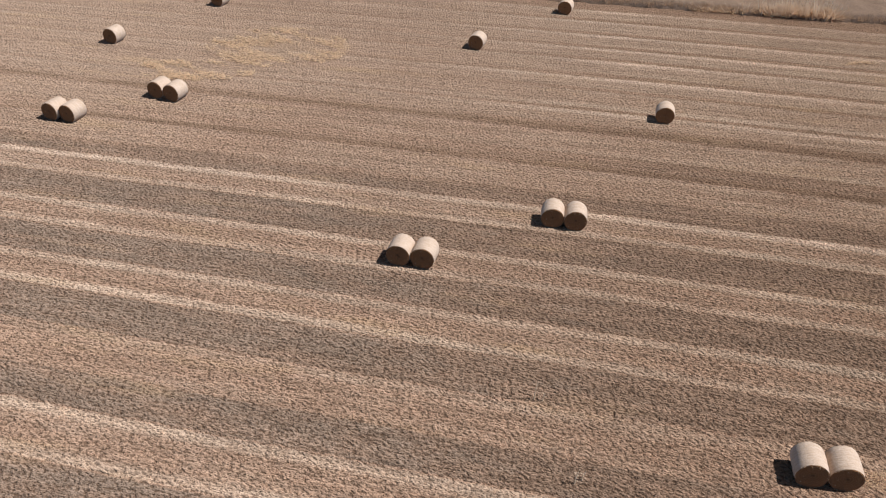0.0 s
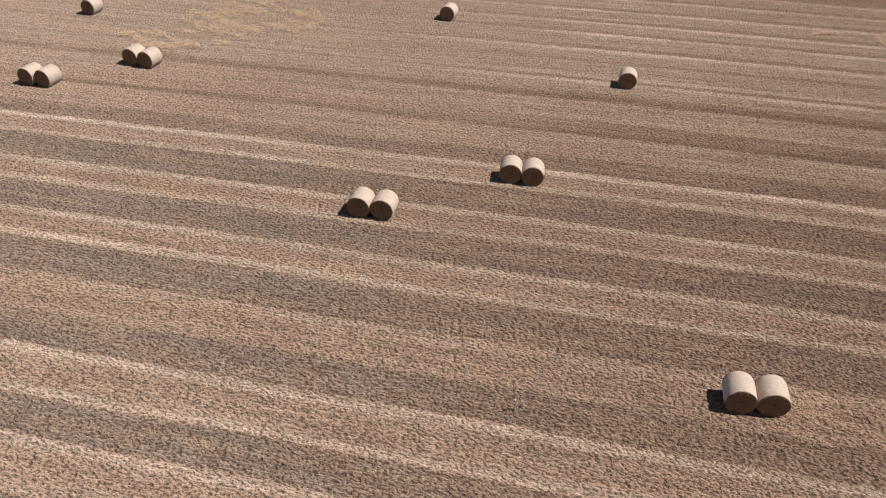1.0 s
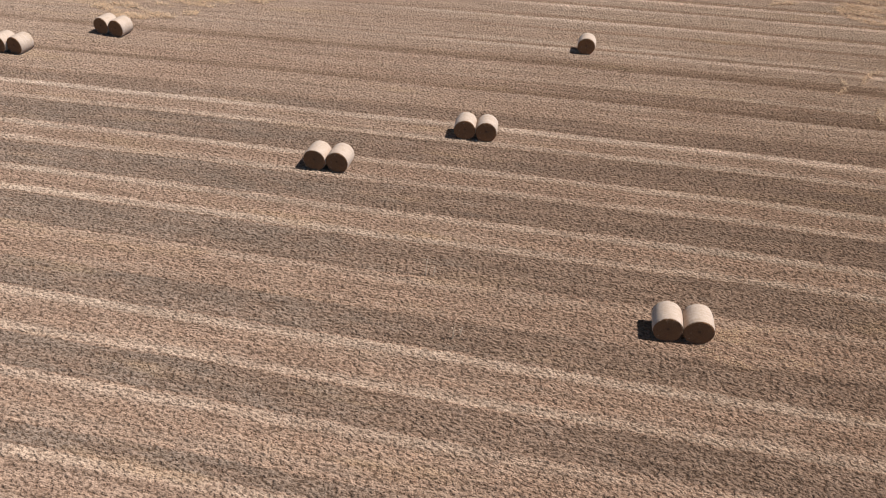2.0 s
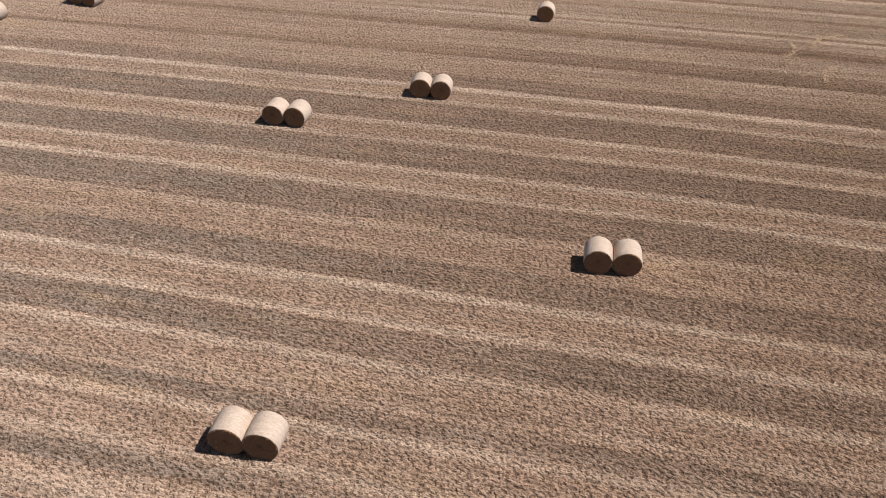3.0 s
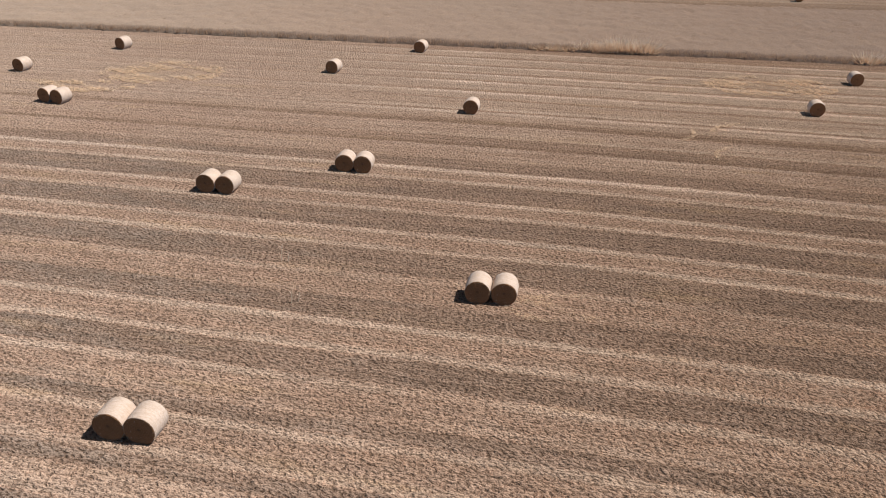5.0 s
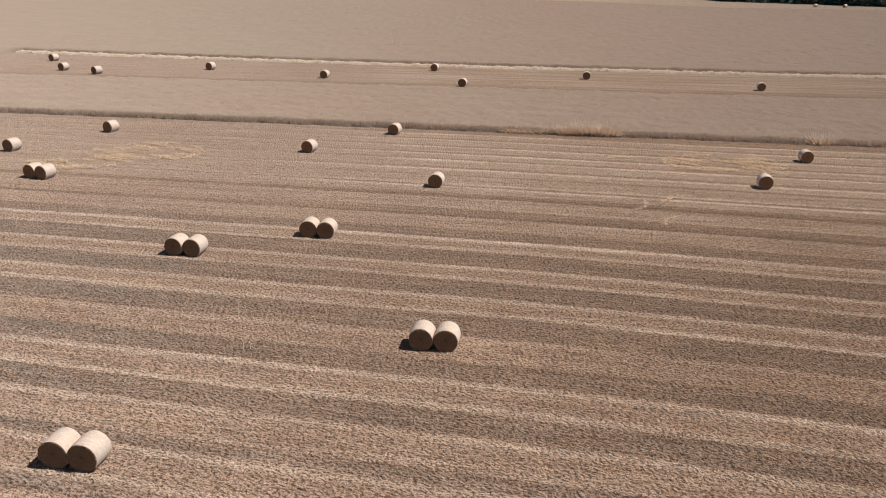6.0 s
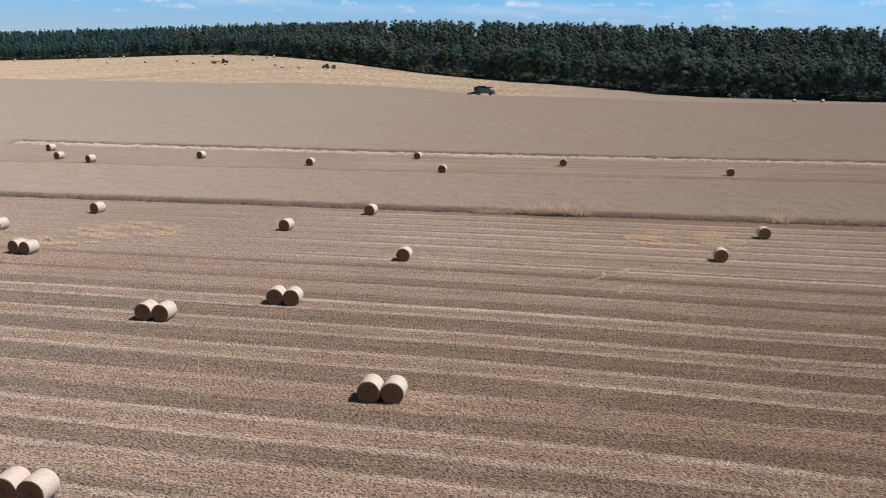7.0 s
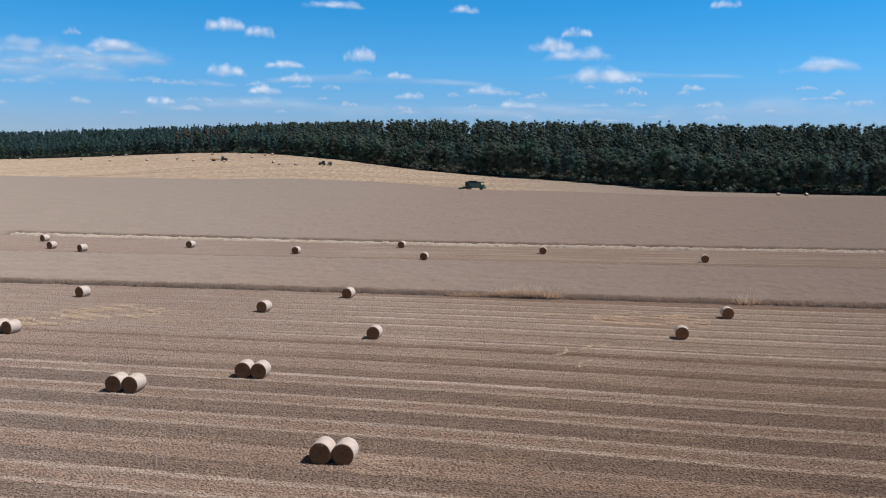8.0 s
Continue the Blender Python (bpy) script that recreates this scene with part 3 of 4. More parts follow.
def stubble():
    """Cut stalks bent over by the reel, thick on the tufts and open between them, coarser with distance."""
    for lo, hi, step, long in ((4, 24, 0.056, 0.125), (24, 46, 0.078, 0.150), (46, STRIP_NEAR, 0.135, 0.240)):
        xs, ws = np.meshgrid(np.arange(-64, 98, step * 1.5), np.arange(lo, hi, step))
        x = (xs + rng.uniform(-0.75, 0.75, xs.shape) * step).ravel()
        w = (ws + rng.uniform(-0.5, 0.5, ws.shape) * step).ravel()
        middle, half = spread(w)
        flat = np.clip(chaff(w), 0, 1)
        keep = (np.abs(x - middle) < half - 1) & (rng.uniform(0, 1, len(x)) < np.interp(w, [30, 55], [0.35, 0.10]))
        x, w, flat = x[keep], w[keep], flat[keep]
        n = len(x)
        a = rng.normal(1.15, 1.1, n)
        size = long * rng.uniform(0.55, 1.25, n)
        way = np.stack([np.cos(a), np.sin(a), 0 * a], -1)
        side = np.stack([-np.sin(a), np.cos(a), rng.normal(0, 0.25, n)], -1) * (size * rng.uniform(0.10, 0.20, n))[:, None]
        foot = np.stack([x, row_y(w, x), 0.03 + 0.02 * rng.uniform(0, 1, n)], -1)
        tip = foot + way * size[:, None]
        tip[:, 2] += size * rng.uniform(0.05, 0.45, n) * (1 - 0.4 * flat)
        v = np.stack([foot - side, foot + side, tip], 1).reshape(-1, 3)
        tagged(new("stubble", mesh_of("stubble", v, np.arange(3 * n).reshape(-1, 3), STUB)), "dry cut grain stubble left standing in rows", "stubble", kind="stuff")


thatch()
stubble()


# ---- straw bales ----
R, LONG = 0.632, 1.18


def bale(seed):
    """A round bale lying on its side, axis along y, standing on z = 0."""
    r = random.Random(seed)
    thing = empty("straw_bale")
    rings, sides = 9, 40
    ph = [r.uniform(0, 6.28) for _ in range(4)]
    bm = bmesh.new()
    loops = []
    for i in range(rings):
        t = i / (rings - 1)
        edge = min(t, 1 - t) * (rings - 1)
        rad = R * ((0.955, 0.992)[int(edge)] if edge < 1.5 else 1.0)
        rows = []
        for k in range(sides):
            a = 2 * math.pi * k / sides
            rr = rad * (1 + 0.012 * math.sin(2 * a + ph[0]) + 0.008 * math.sin(3 * a + ph[1] + 3 * t)) + r.uniform(-0.006, 0.006)
            z = rr * math.sin(a)
            z = max(z, -R * 0.965)
            rows.append(bm.verts.new((rr * math.cos(a), (t - 0.5) * LONG + 0.012 * math.sin(3 * a + ph[2]), z + R * 0.965)))
        loops.append(rows)
    for p, q in zip(loops, loops[1:]):
        for k in range(sides):
            f = bm.faces.new((p[k], p[(k + 1) % sides], q[(k + 1) % sides], q[k]))
            f.smooth = True
    part("net_wrap", bm, WRAP, thing, "pale cream net wrap round the bale")
    for side in (-1, 1):
        bm = bmesh.new()
        circ = []
        for j, (k2, out) in enumerate(((0.97, -0.01), (0.9, 0.012), (0.6, 0.02), (0.3, 0.012), (0.08, 0.0))):
            ring = []
            for k in range(sides):
                a = 2 * math.pi * k / sides
                rr = R * k2 * (1 + 0.012 * math.sin(2 * a + ph[0]))
                z = max(rr * math.sin(a), -R * 0.955)
                ring.append(bm.verts.new((rr * math.cos(a), side * (LONG / 2 + out + r.uniform(-0.012, 0.012)), z + R * 0.965)))
            circ.append(ring)
        for p, q in zip(circ, circ[1:]):
            for k in range(sides):
                c = (p[k], p[(k + 1) % sides], q[(k + 1) % sides], q[k])
                bm.faces.new(c if side > 0 else c[::-1])
        bm.faces.new(circ[-1] if side > 0 else circ[-1][::-1])
        part("end_face", bm, ENDS, thing, "brown rolled straw end")
        bm = bmesh.new()
        for k in range(60):  # loose straws that stick out round the rim and trail on the ground
            a = r.uniform(0, 6.28)
            rr = R * r.uniform(0.86, 1.01)
            root = Vector((rr * math.cos(a), side * LONG / 2 * r.uniform(0.97, 1.0), max(R * 0.965 + rr * math.sin(a), 0.03)))
            way = Vector((r.gauss(0, 0.5), side * r.uniform(0.2, 1.0), r.gauss(-0.3, 0.5))).normalized() * r.uniform(0.03, 0.10)
            tip = root + way
            tip.z = max(tip.z, 0.02)
            slim = Vector((r.gauss(0, 1), 0, r.gauss(0, 1))).normalized() * 0.012
            bm.faces.new([bm.verts.new(c) for c in (root - slim, root + slim, tip)])
        tagged(part("straw_fringe", bm, STRAW, thing), "pale loose straws sticking out of the rim", kind="stuff")
    return thing


def place(x, y, turn):
    """Pose of a bale whose end that faces the flight has its middle over (x, y); turn: degrees of its axis from +y towards +x."""
    a = radians(turn)
    cx, cy = x + math.sin(a) * LONG / 2, y + math.cos(a) * LONG / 2
    return pose(cx, cy, float(terrain(cx, cy)) - 0.015, 0, 0, -turn)


PAIRS = [  # two bales rolled together: x, y, x, y, turn
    (14.11, 20.56, 15.36, 20.44, 9), (-2.12, 33.68, -0.89, 33.50, 13), (6.01, 37.69, 7.24, 37.47, 7),
    (0.32, 10.14, 1.50, 9.94, 10), (-19.83, 52.06, -18.64, 51.63, 20), (-25.45, 48.20, -24.25, 47.98, 20),
]
SINGLES = [
    (14.82, 51.05, 12), (2.22, 63.16, 18), (-26.2, 61.55, 18), (43.5, 52.34, 12), (51.39, 62.4, 8), (10.24, 72.28, 18), (-20.21, 71.04, 22),
]
STRIP_BALES = [
    (64.3, 109.1, 12), (39.2, 117.9, 8), (14.6, 124.5, 16), (18.8, 107.8, 14), (-2.6, 113.8, 14), (-22.2, 120.8, 20), (-38.1, 113.6, 30), (-44.6, 117.0, 22), (-50.9, 128.0, 25),
]
HILL_BALES = [
    (-276, 577), (-216, 538), (-183, 502), (-198, 547), (-188, 544), (-155, 488), (-135, 483), (-119, 461), (-119, 503), (-97, 444), (-86, 465), (-81, 478),
    (-77, 480), (-66, 426), (-61, 415), (-52, 414), (166, 326), (178, 326), (112, 380),
]
protos = [bale(i) for i in range(3)]
fresh = list(protos)


def put_bale(x, y, turn, label, group, long=1.0):
    m = place(x, y, turn) @ Matrix.Diagonal((1, long, 1, 1))
    if fresh:
        ob = fresh.pop(0)
        ob.matrix_basis = m
    else:
        ob = copy_thing(protos[random.randrange(3)], m)
    ob.name = "straw_bale"
    return tagged(ob, label, "straw bale", group)


for i, (x1, y1, x2, y2, turn) in enumerate(PAIRS):
    for x, y in ((x1, y1), (x2, y2)):
        put_bale(x, y, turn, "round straw bale in pale net wrap touching its twin", "paired bales on the stubble", 0.91 if i == 3 else 1.0)
for x, y, turn in SINGLES:
    put_bale(x, y, turn, "single round straw bale in pale net wrap on stubble", "single bales on the stubble")
for x, y, turn in STRIP_BALES:
    put_bale(x, y, turn, "round straw bale lying between two standing crops", "bales between the crops")
for i, (x, y) in enumerate(HILL_BALES):
    put_bale(x, y, 45 + (i * 37) % 60, "far small straw bale on the golden hillside stubble", "bales on the hill")

# ---- wood on the hill ----
def crown_points(r, kind, tall, wide, n):
    """Clumps, leaf sites and their outward ways for one crown, standing on z = 0."""
    pts, ways, centres, radii = [], [], [], []
    lobes = {"oak": 14, "pine": 11, "spruce": 13}[kind]
    low = {"oak": 0.27, "pine": 0.28, "spruce": 0.18}[kind]
    for i in range(lobes):
        t = (i + r.uniform(0, 0.9)) / lobes
        z = tall * (low + (0.97 - low) * t)
        if kind == "spruce":
            reach = wide * (1.02 - t) * 0.75
        elif kind == "pine":
            reach = wide * math.sin(math.pi * min(0.98, 0.30 + 0.69 * t)) * 0.7
        else:
            reach = wide * (math.sin(math.pi * min(0.97, 0.18 + 0.74 * t)) ** 0.7) * 0.72
        a = i * 2.4 + r.uniform(-0.5, 0.5)
        c = np.array([reach * math.cos(a) * r.uniform(0.4, 1), reach * math.sin(a) * r.uniform(0.4, 1), z])
        size = wide * {"oak": 0.42, "pine": 0.46 * (1.25 - 0.8 * t), "spruce": 0.30 * (1.25 - t)}[kind] * r.uniform(0.75, 1.2)
        centres.append(c)
        radii.append(size)
        k = max(6, n // lobes)
        d = r.normal(0, 1, (k, 3))
        d[:, 2] = d[:, 2] * 0.8 + 0.25
        d /= np.linalg.norm(d, axis=1)[:, None]
        flat = np.array([1, 1, 0.8 if kind != "pine" else 0.9])
        pts.append(c + d * flat * size * r.uniform(0.60, 1.06, (k, 1)) + r.normal(0, 0.22, (k, 3)))
        lean = pts[-1] - (0, 0, tall * 0.45)
        ways.append(d * 0.6 + 0.6 * lean / np.linalg.norm(lean, axis=1)[:, None] + (0, 0, 0.04))
    pts, ways = np.concatenate(pts), np.concatenate(ways)
    pts[:, 2] = np.maximum(pts[:, 2], 0.25)
    return centres, radii, pts, ways


def leaf_triangles(r, pts, ways, size):
    n = len(pts)
    ways = ways + r.normal(0, 0.10, (n, 3))
    ways /= np.linalg.norm(ways, axis=1)[:, None]
    ref = r.normal(0, 1, (n, 3))
    a = np.cross(ways, ref)
    a /= np.linalg.norm(a, axis=1)[:, None]
    b = np.cross(ways, a)
    s = size * r.uniform(0.65, 1.35, (n, 1))
    return np.stack([pts + a * s, pts - a * s * 0.6 + b * s * 0.8, pts - a * s * 0.6 - b * s * 0.8], 1)


def ball(level):
    bm = bmesh.new()
    bmesh.ops.create_icosphere(bm, subdivisions=level, radius=1.0)
    v = np.array([x.co[:] for x in bm.verts])
    f = np.array([[x.index for x in k.verts] for k in bm.faces])
    bm.free()
    return v, f


CLUMP, FINE_CLUMP = ball(1), ball(2)


def crown(r, kind, tall, wide, leaves, size, fine):
    """One crown: lumpy clumps of foliage with loose sprays of leaves all over them. Vertices and triangles."""
    centres, radii, pts, ways = crown_points(r, kind, tall, wide, leaves)
    bv, bf = FINE_CLUMP if fine else CLUMP
    verts, faces, n = [], [], 0
    for c, q in zip(centres, radii):
        lump = bv * q * r.uniform(0.36, 0.62, (len(bv), 1)) * (1, 1, 0.85) + c
        lump[:, 2] = np.maximum(lump[:, 2], 0.15)
        verts.append(lump)
        faces.append(bf + n)
        n += len(bv)
    tri = leaf_triangles(r, pts, ways, size).reshape(-1, 3)
    verts.append(tri)
    faces.append(np.arange(len(tri)).reshape(-1, 3) + n)
    return np.concatenate(verts), np.concatenate(faces)


def trunk_mesh(r, tall, girth):
    bm = bmesh.new()
    bend = Vector((r.uniform(-0.4, 0.4), r.uniform(-0.4, 0.4), 0))
    spots = [Vector((0, 0, -0.3)), Vector((0, 0, tall * 0.25)) + bend * 0.4, Vector((0, 0, tall * 0.55)) + bend, Vector((0, 0, tall * 0.88)) + bend * 1.2]
    rad = [girth, girth * 0.78, girth * 0.5, girth * 0.12]
    for p, q, a, b in zip(spots, spots[1:], rad, rad[1:]):
        tube(bm, p, q, a, b, 7)
    for i in range(6):
        z = tall * (0.28 + 0.1 * i)
        ang = i * 2.4 + r.uniform(-0.4, 0.4)
        out = tall * 0.17 * (1 - 0.1 * i)
        tube(bm, (0, 0, z), (out * math.cos(ang), out * math.sin(ang), z + out * 0.7), girth * 0.35, girth * 0.08, 5)
    return bm


def tree(seed, kind, tall, wide, leaves, material, label):
    r = np.random.default_rng(seed)
    thing = tagged(empty("tree"), label, "tree", "trees along the edge of the wood")
    part("trunk", trunk_mesh(r, tall, 0.26 if kind != "oak" else 0.32), BARK, thing, "dark rough bark")
    part_mesh("crown", mesh_of("crown", *crown(r, kind, tall, wide, leaves, 0.34, True), material, True), thing)
    return thing


TREES = [
    tree(1, "oak", 15.5, 5.2, 1300, OAK, "broad dark green leafy tree at the wood's edge"),
    tree(2, "oak", 13.5, 4.6, 1200, OAK, "broad dark green leafy tree at the wood's edge"),
    tree(3, "oak", 17.0, 5.6, 1400, OAK, "tall dark green leafy tree at the wood's edge"),
    tree(4, "pine", 17.5, 3.6, 1000, PINE, "tall blue-green pine at the wood's edge"),
    tree(5, "pine", 16.0, 3.4, 1000, PINE, "tall blue-green pine at the wood's edge"),
    tree(6, "oak", 10.5, 4.4, 1000, OAK, "low bushy dark green tree at the wood's edge"),
]
woods = np.random.default_rng(12)


def by_bearing(s, depth):
    """A place that lies depth behind the edge of the wood at bearing s."""
    d = np.interp(s, BEAR, EDGE_D) + depth
    return 20 + d * (s + 0.014), d - 23


used = set()
s = -0.62
while s < 0.62:
    d0 = float(np.interp(s, BEAR, EDGE_D))
    x, y = by_bearing(s, 3.0 + woods.uniform(0, 5))
    leafy = 0.2 if s < -0.2 else 0.8
    i = int(woods.choice([0, 1, 2, 5])) if woods.uniform() < leafy else int(woods.choice([3, 4]))
    k = woods.uniform(0.85, 1.15) * float(np.interp(s, [-0.30, 0.02], [0.66, 1.0]))
    m = pose(x, y, float(terrain(x, y)) - 0.05, 0, 0, woods.uniform(0, 360)) @ Matrix.Diagonal((k, k, k, 1))
    if i in used:
        ob = copy_thing(TREES[i], m)
        ob.scale = (k, k, k)
    else:
        ob = TREES[i]
        ob.matrix_basis = m
        used.add(i)
    s += woods.uniform(3.6, 5.6) * float(np.interp(s, [-0.30, 0.02], [0.72, 1.0])) / d0

# undergrowth along the edge
bs = woods.uniform(-0.60, 0.60, 1900)
bx, by = by_bearing(bs, np.concatenate([2.5 + 28 * woods.uniform(0, 1, 1100), woods.uniform(160, 250, 800)]))  # and a thicket over the crest
bush = []
for x, y, z in zip(bx, by, terrain(bx, by)):
    k = woods.uniform(0.8, 2.6) * (1.0 if len(bush) < 1100 else 2.6)
    d = woods.normal(0, 1, (46, 3))
    d /= np.linalg.norm(d, axis=1)[:, None]
    d[:, 2] = np.abs(d[:, 2])
    bush.append(leaf_triangles(woods, d * k * np.array([1.0, 1.0, 1.15]) + (x, y, z), d, 0.5 if k < 2.7 else 1.5))
v = np.concatenate(bush).reshape(-1, 3)
tagged(new("undergrowth", mesh_of("undergrowth", v, np.arange(len(v)).reshape(-1, 3), OAK)), "dark green bushes under the edge of the wood", "bushes", kind="stuff")

# the wood behind, too many trees to count
forms = []
for i, (kind, tall, wide) in enumerate([("oak", 15.6, 5.0), ("oak", 16.4, 5.4), ("pine", 16.8, 3.8), ("pine", 16.2, 3.6), ("pine", 17.2, 3.8), ("spruce", 17.4, 3.6), ("oak", 15, 4.8)]):
    forms.append((kind, *crown(np.random.default_rng(30 + i), kind, tall, wide, 380, 0.36, False)))
small = [("pine", *crown(np.random.default_rng(60 + i), kind, tall, wide, 200, 0.42, False))
         for i, (kind, tall, wide) in enumerate([("pine", 10.5, 3.0), ("pine", 11.5, 2.8), ("spruce", 12.5, 2.8), ("oak", 10.5, 3.4)])]
stands = {"oak": ([], []), "pine": ([], [])}
ns = 2480
ws, wd = woods.uniform(-0.60, 0.60, ns), 9 + 185 * woods.uniform(0, 1, ns) ** 1.15
ws[:900] = woods.uniform(-0.60, -0.08, 900)  # small pines stand close on the far side of the hill
wd[900:1200] = woods.uniform(158, 195, 300)  # the crest itself stands close
wd[:150] = woods.uniform(150, 195, 150)
wx, wy = by_bearing(ws, wd)
wz = terrain(wx, wy)
filled = {"oak": 0, "pine": 0}
for x, y, z, sb in zip(wx, wy, wz, ws):
    if sb < -0.20 + 0.09 * woods.uniform(-1, 1):
        kind, v, f = small[int(woods.choice(4, p=[0.34, 0.32, 0.18, 0.16]))]
    else:
        kind, v, f = forms[int(woods.choice(7, p=np.array([4.4, 4.4, 0.8, 0.8, 0.6, 0.6, 4.4]) / 16))]
        v = v * float(np.interp(sb, [-0.26, 0.04], [0.76, 1.0]))
    kind = "oak" if kind == "oak" else "pine"
    a, k = woods.uniform(0, 6.28), woods.uniform(0.84, 1.05)
    c, q = math.cos(a), math.sin(a)
    stands[kind][0].append((v * k) @ np.array([[c, q, 0], [-q, c, 0], [0, 0, 1]]) + (x, y, z))
    stands[kind][1].append(f + filled[kind])
    filled[kind] += len(v)
for kind, mat, label in (("oak", OAK, "far dark green leafy woodland covering the hill"), ("pine", PINE, "far blue-green pine woodland covering the hill")):
    me = mesh_of("woodland", np.concatenate(stands[kind][0]), np.concatenate(stands[kind][1]), mat, True)
    tagged(new("woodland", me), label, "wood", kind="stuff")

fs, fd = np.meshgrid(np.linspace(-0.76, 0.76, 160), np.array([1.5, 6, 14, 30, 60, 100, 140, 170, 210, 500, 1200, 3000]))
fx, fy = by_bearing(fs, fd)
tagged(new("forest_floor", mesh_of("forest_floor", np.stack([fx, fy, terrain(fx, fy) + 0.12 + 0.6 * (fd > 2)], -1).reshape(-1, 3), grid_faces(*fs.shape), SHADED_LITTER, True)),
       "dark leaf litter with the shade under the trees in its colour", "forest floor", kind="structure")

# a few withered pines that stand brown among the green
for i, (sb, depth) in enumerate(((-0.318, 30), (-0.305, 44), (-0.296, 34), (-0.284, 42), (-0.270, 34), (-0.262, 46), (-0.310, 58), (-0.276, 60))):
    x, y = by_bearing(sb, depth)
    t = tree(50 + i, "pine", 14.5, 3.2, 500, SERE, "withered brown pine among green trees")
    tagged(t, "withered brown pine among green trees", "tree", "withered trees in the wood")
    t.matrix_basis = pose(float(x), float(y), float(terrain(x, y)) - 0.05, 0, 0, 40 * i)

# a pale dead trunk among the crowns
dead = tagged(empty("dead_tree", pose(112.5, 505.0, float(terrain(112.5, 505.0)))), "bare pale dead tree standing among green crowns", "tree")
bm = bmesh.new()
tube(bm, (0, 0, -0.2), (0.3, 0, 17.0), 0.34, 0.22, 8)
part("trunk", bm, GREY, dead, "bleached bare trunk")
for a in ((0.2, 0, 12.0, 1.6, 0, 16.5), (0.2, 0, 11.0, -1.0, 0.3, 14.5)):
    part("limb", tube(bmesh.new(), a[:3], a[3:], 0.15, 0.06, 6), GREY, dead)


# ---- machines ----
def wheel(parent, x, y, rad, wide):
    bm = bmesh.new()
    tube(bm, (x, y - wide / 2, rad), (x, y + wide / 2, rad), rad, rad, 22)
    for e in [e for e in bm.edges if e.calc_length() > wide * 0.9]:
        e.smooth = True
    bmesh.ops.bevel(bm, geom=[e for e in bm.edges if abs(e.verts[0].co.y - e.verts[1].co.y) < 1e-4], offset=rad * 0.1, segments=2, affect="EDGES")
    tyre = part("wheel", bm, DARK, parent, "dusty black tractor tyre")
    bm = bmesh.new()
    tube(bm, (x, y - wide * 0.54, rad), (x, y + wide * 0.54, rad), rad * 0.55, rad * 0.55, 16)
    part("rim", bm, RIM, tyre, "dusty dull yellow steel rim")


def combine():
    """A combine harvester that works towards -x; it stands on z = 0."""
    t = tagged(empty("combine_harvester"), "green combine harvester cutting the far grain edge", "harvester")
    bm = box(bmesh.new(), (5.2, 2.8, 2.1), (0.9, 0, 2.05), 0.2, 0.96)
    box(bm, (1.9, 2.6, 1.8), (4.2, 0, 1.75), 0.45, 0.70)
    part("body", bm, GREEN, t)
    part("side_panel", box(bmesh.new(), (3.6, 0.08, 1.1), (1.0, -1.42, 2.1), 0.03), SHEET, t, "lighter green side panel")
    part("grain_tank", box(bmesh.new(), (3.2, 2.5, 0.75), (-0.1, 0, 3.45), 0.06, 1.12), DARK, t, "open dark grain tank with flared sides")
    cab = part("cab", box(bmesh.new(), (1.5, 1.9, 0.9), (-2.3, 0, 1.75), 0.08), GREEN, t)
    part("cab_window", box(bmesh.new(), (1.5, 1.85, 1.15), (-2.3, 0, 2.75), 0.08, 0.95), PANE, cab, "dark tinted cab glass")
    part("cab_roof", box(bmesh.new(), (1.8, 2.1, 0.18), (-2.3, 0, 3.40), 0.06), GREEN, cab)
    part("engine_deck", box(bmesh.new(), (1.6, 2.0, 0.45), (2.5, 0, 3.3), 0.1), DARK, t, "dark engine cover")
    part("unloading_auger", tube(bmesh.new(), (-0.9, 1.45, 3.3), (4.6, 1.45, 3.15), 0.17, 0.15, 12), GREEN, t, "long folded green auger tube")
    part("feeder_house", box(bmesh.new(), (1.9, 1.5, 0.8), (-3.2, 0, 1.05), 0.08), DARK, t)
    bm = box(bmesh.new(), (1.1, 7.2, 0.5), (-4.55, 0, 0.55), 0.06)
    for y in (-3.6, 3.6):
        box(bm, (1.7, 0.12, 0.9), (-4.75, y, 0.6), 0.03)
    head = part("header", bm, GREEN, t, "wide cutting header with end dividers")
    bm = bmesh.new()
    for i in range(6):
        a = math.pi * i / 3
        tube(bm, (-5.0 + 0.5 * math.cos(a), -3.4, 1.0 + 0.5 * math.sin(a)), (-5.0 + 0.5 * math.cos(a), 3.4, 1.0 + 0.5 * math.sin(a)), 0.04, 0.04, 6)
    tube(bm, (-5.0, -3.4, 1.0), (-5.0, 3.4, 1.0), 0.09, 0.09, 8)
    part("reel", bm, YELLOW, head, "yellow pick-up reel")
    part("straw_chopper", box(bmesh.new(), (0.8, 2.0, 0.8), (5.0, 0, 1.15), 0.1, 0.85), GREY, t, "grey straw chopper hood")
    for y in (-1.5, 1.5):
        wheel(t, -1.4, y, 0.95, 0.75)
        wheel(t, 3.4, y * 0.9, 0.62, 0.5)
    return t


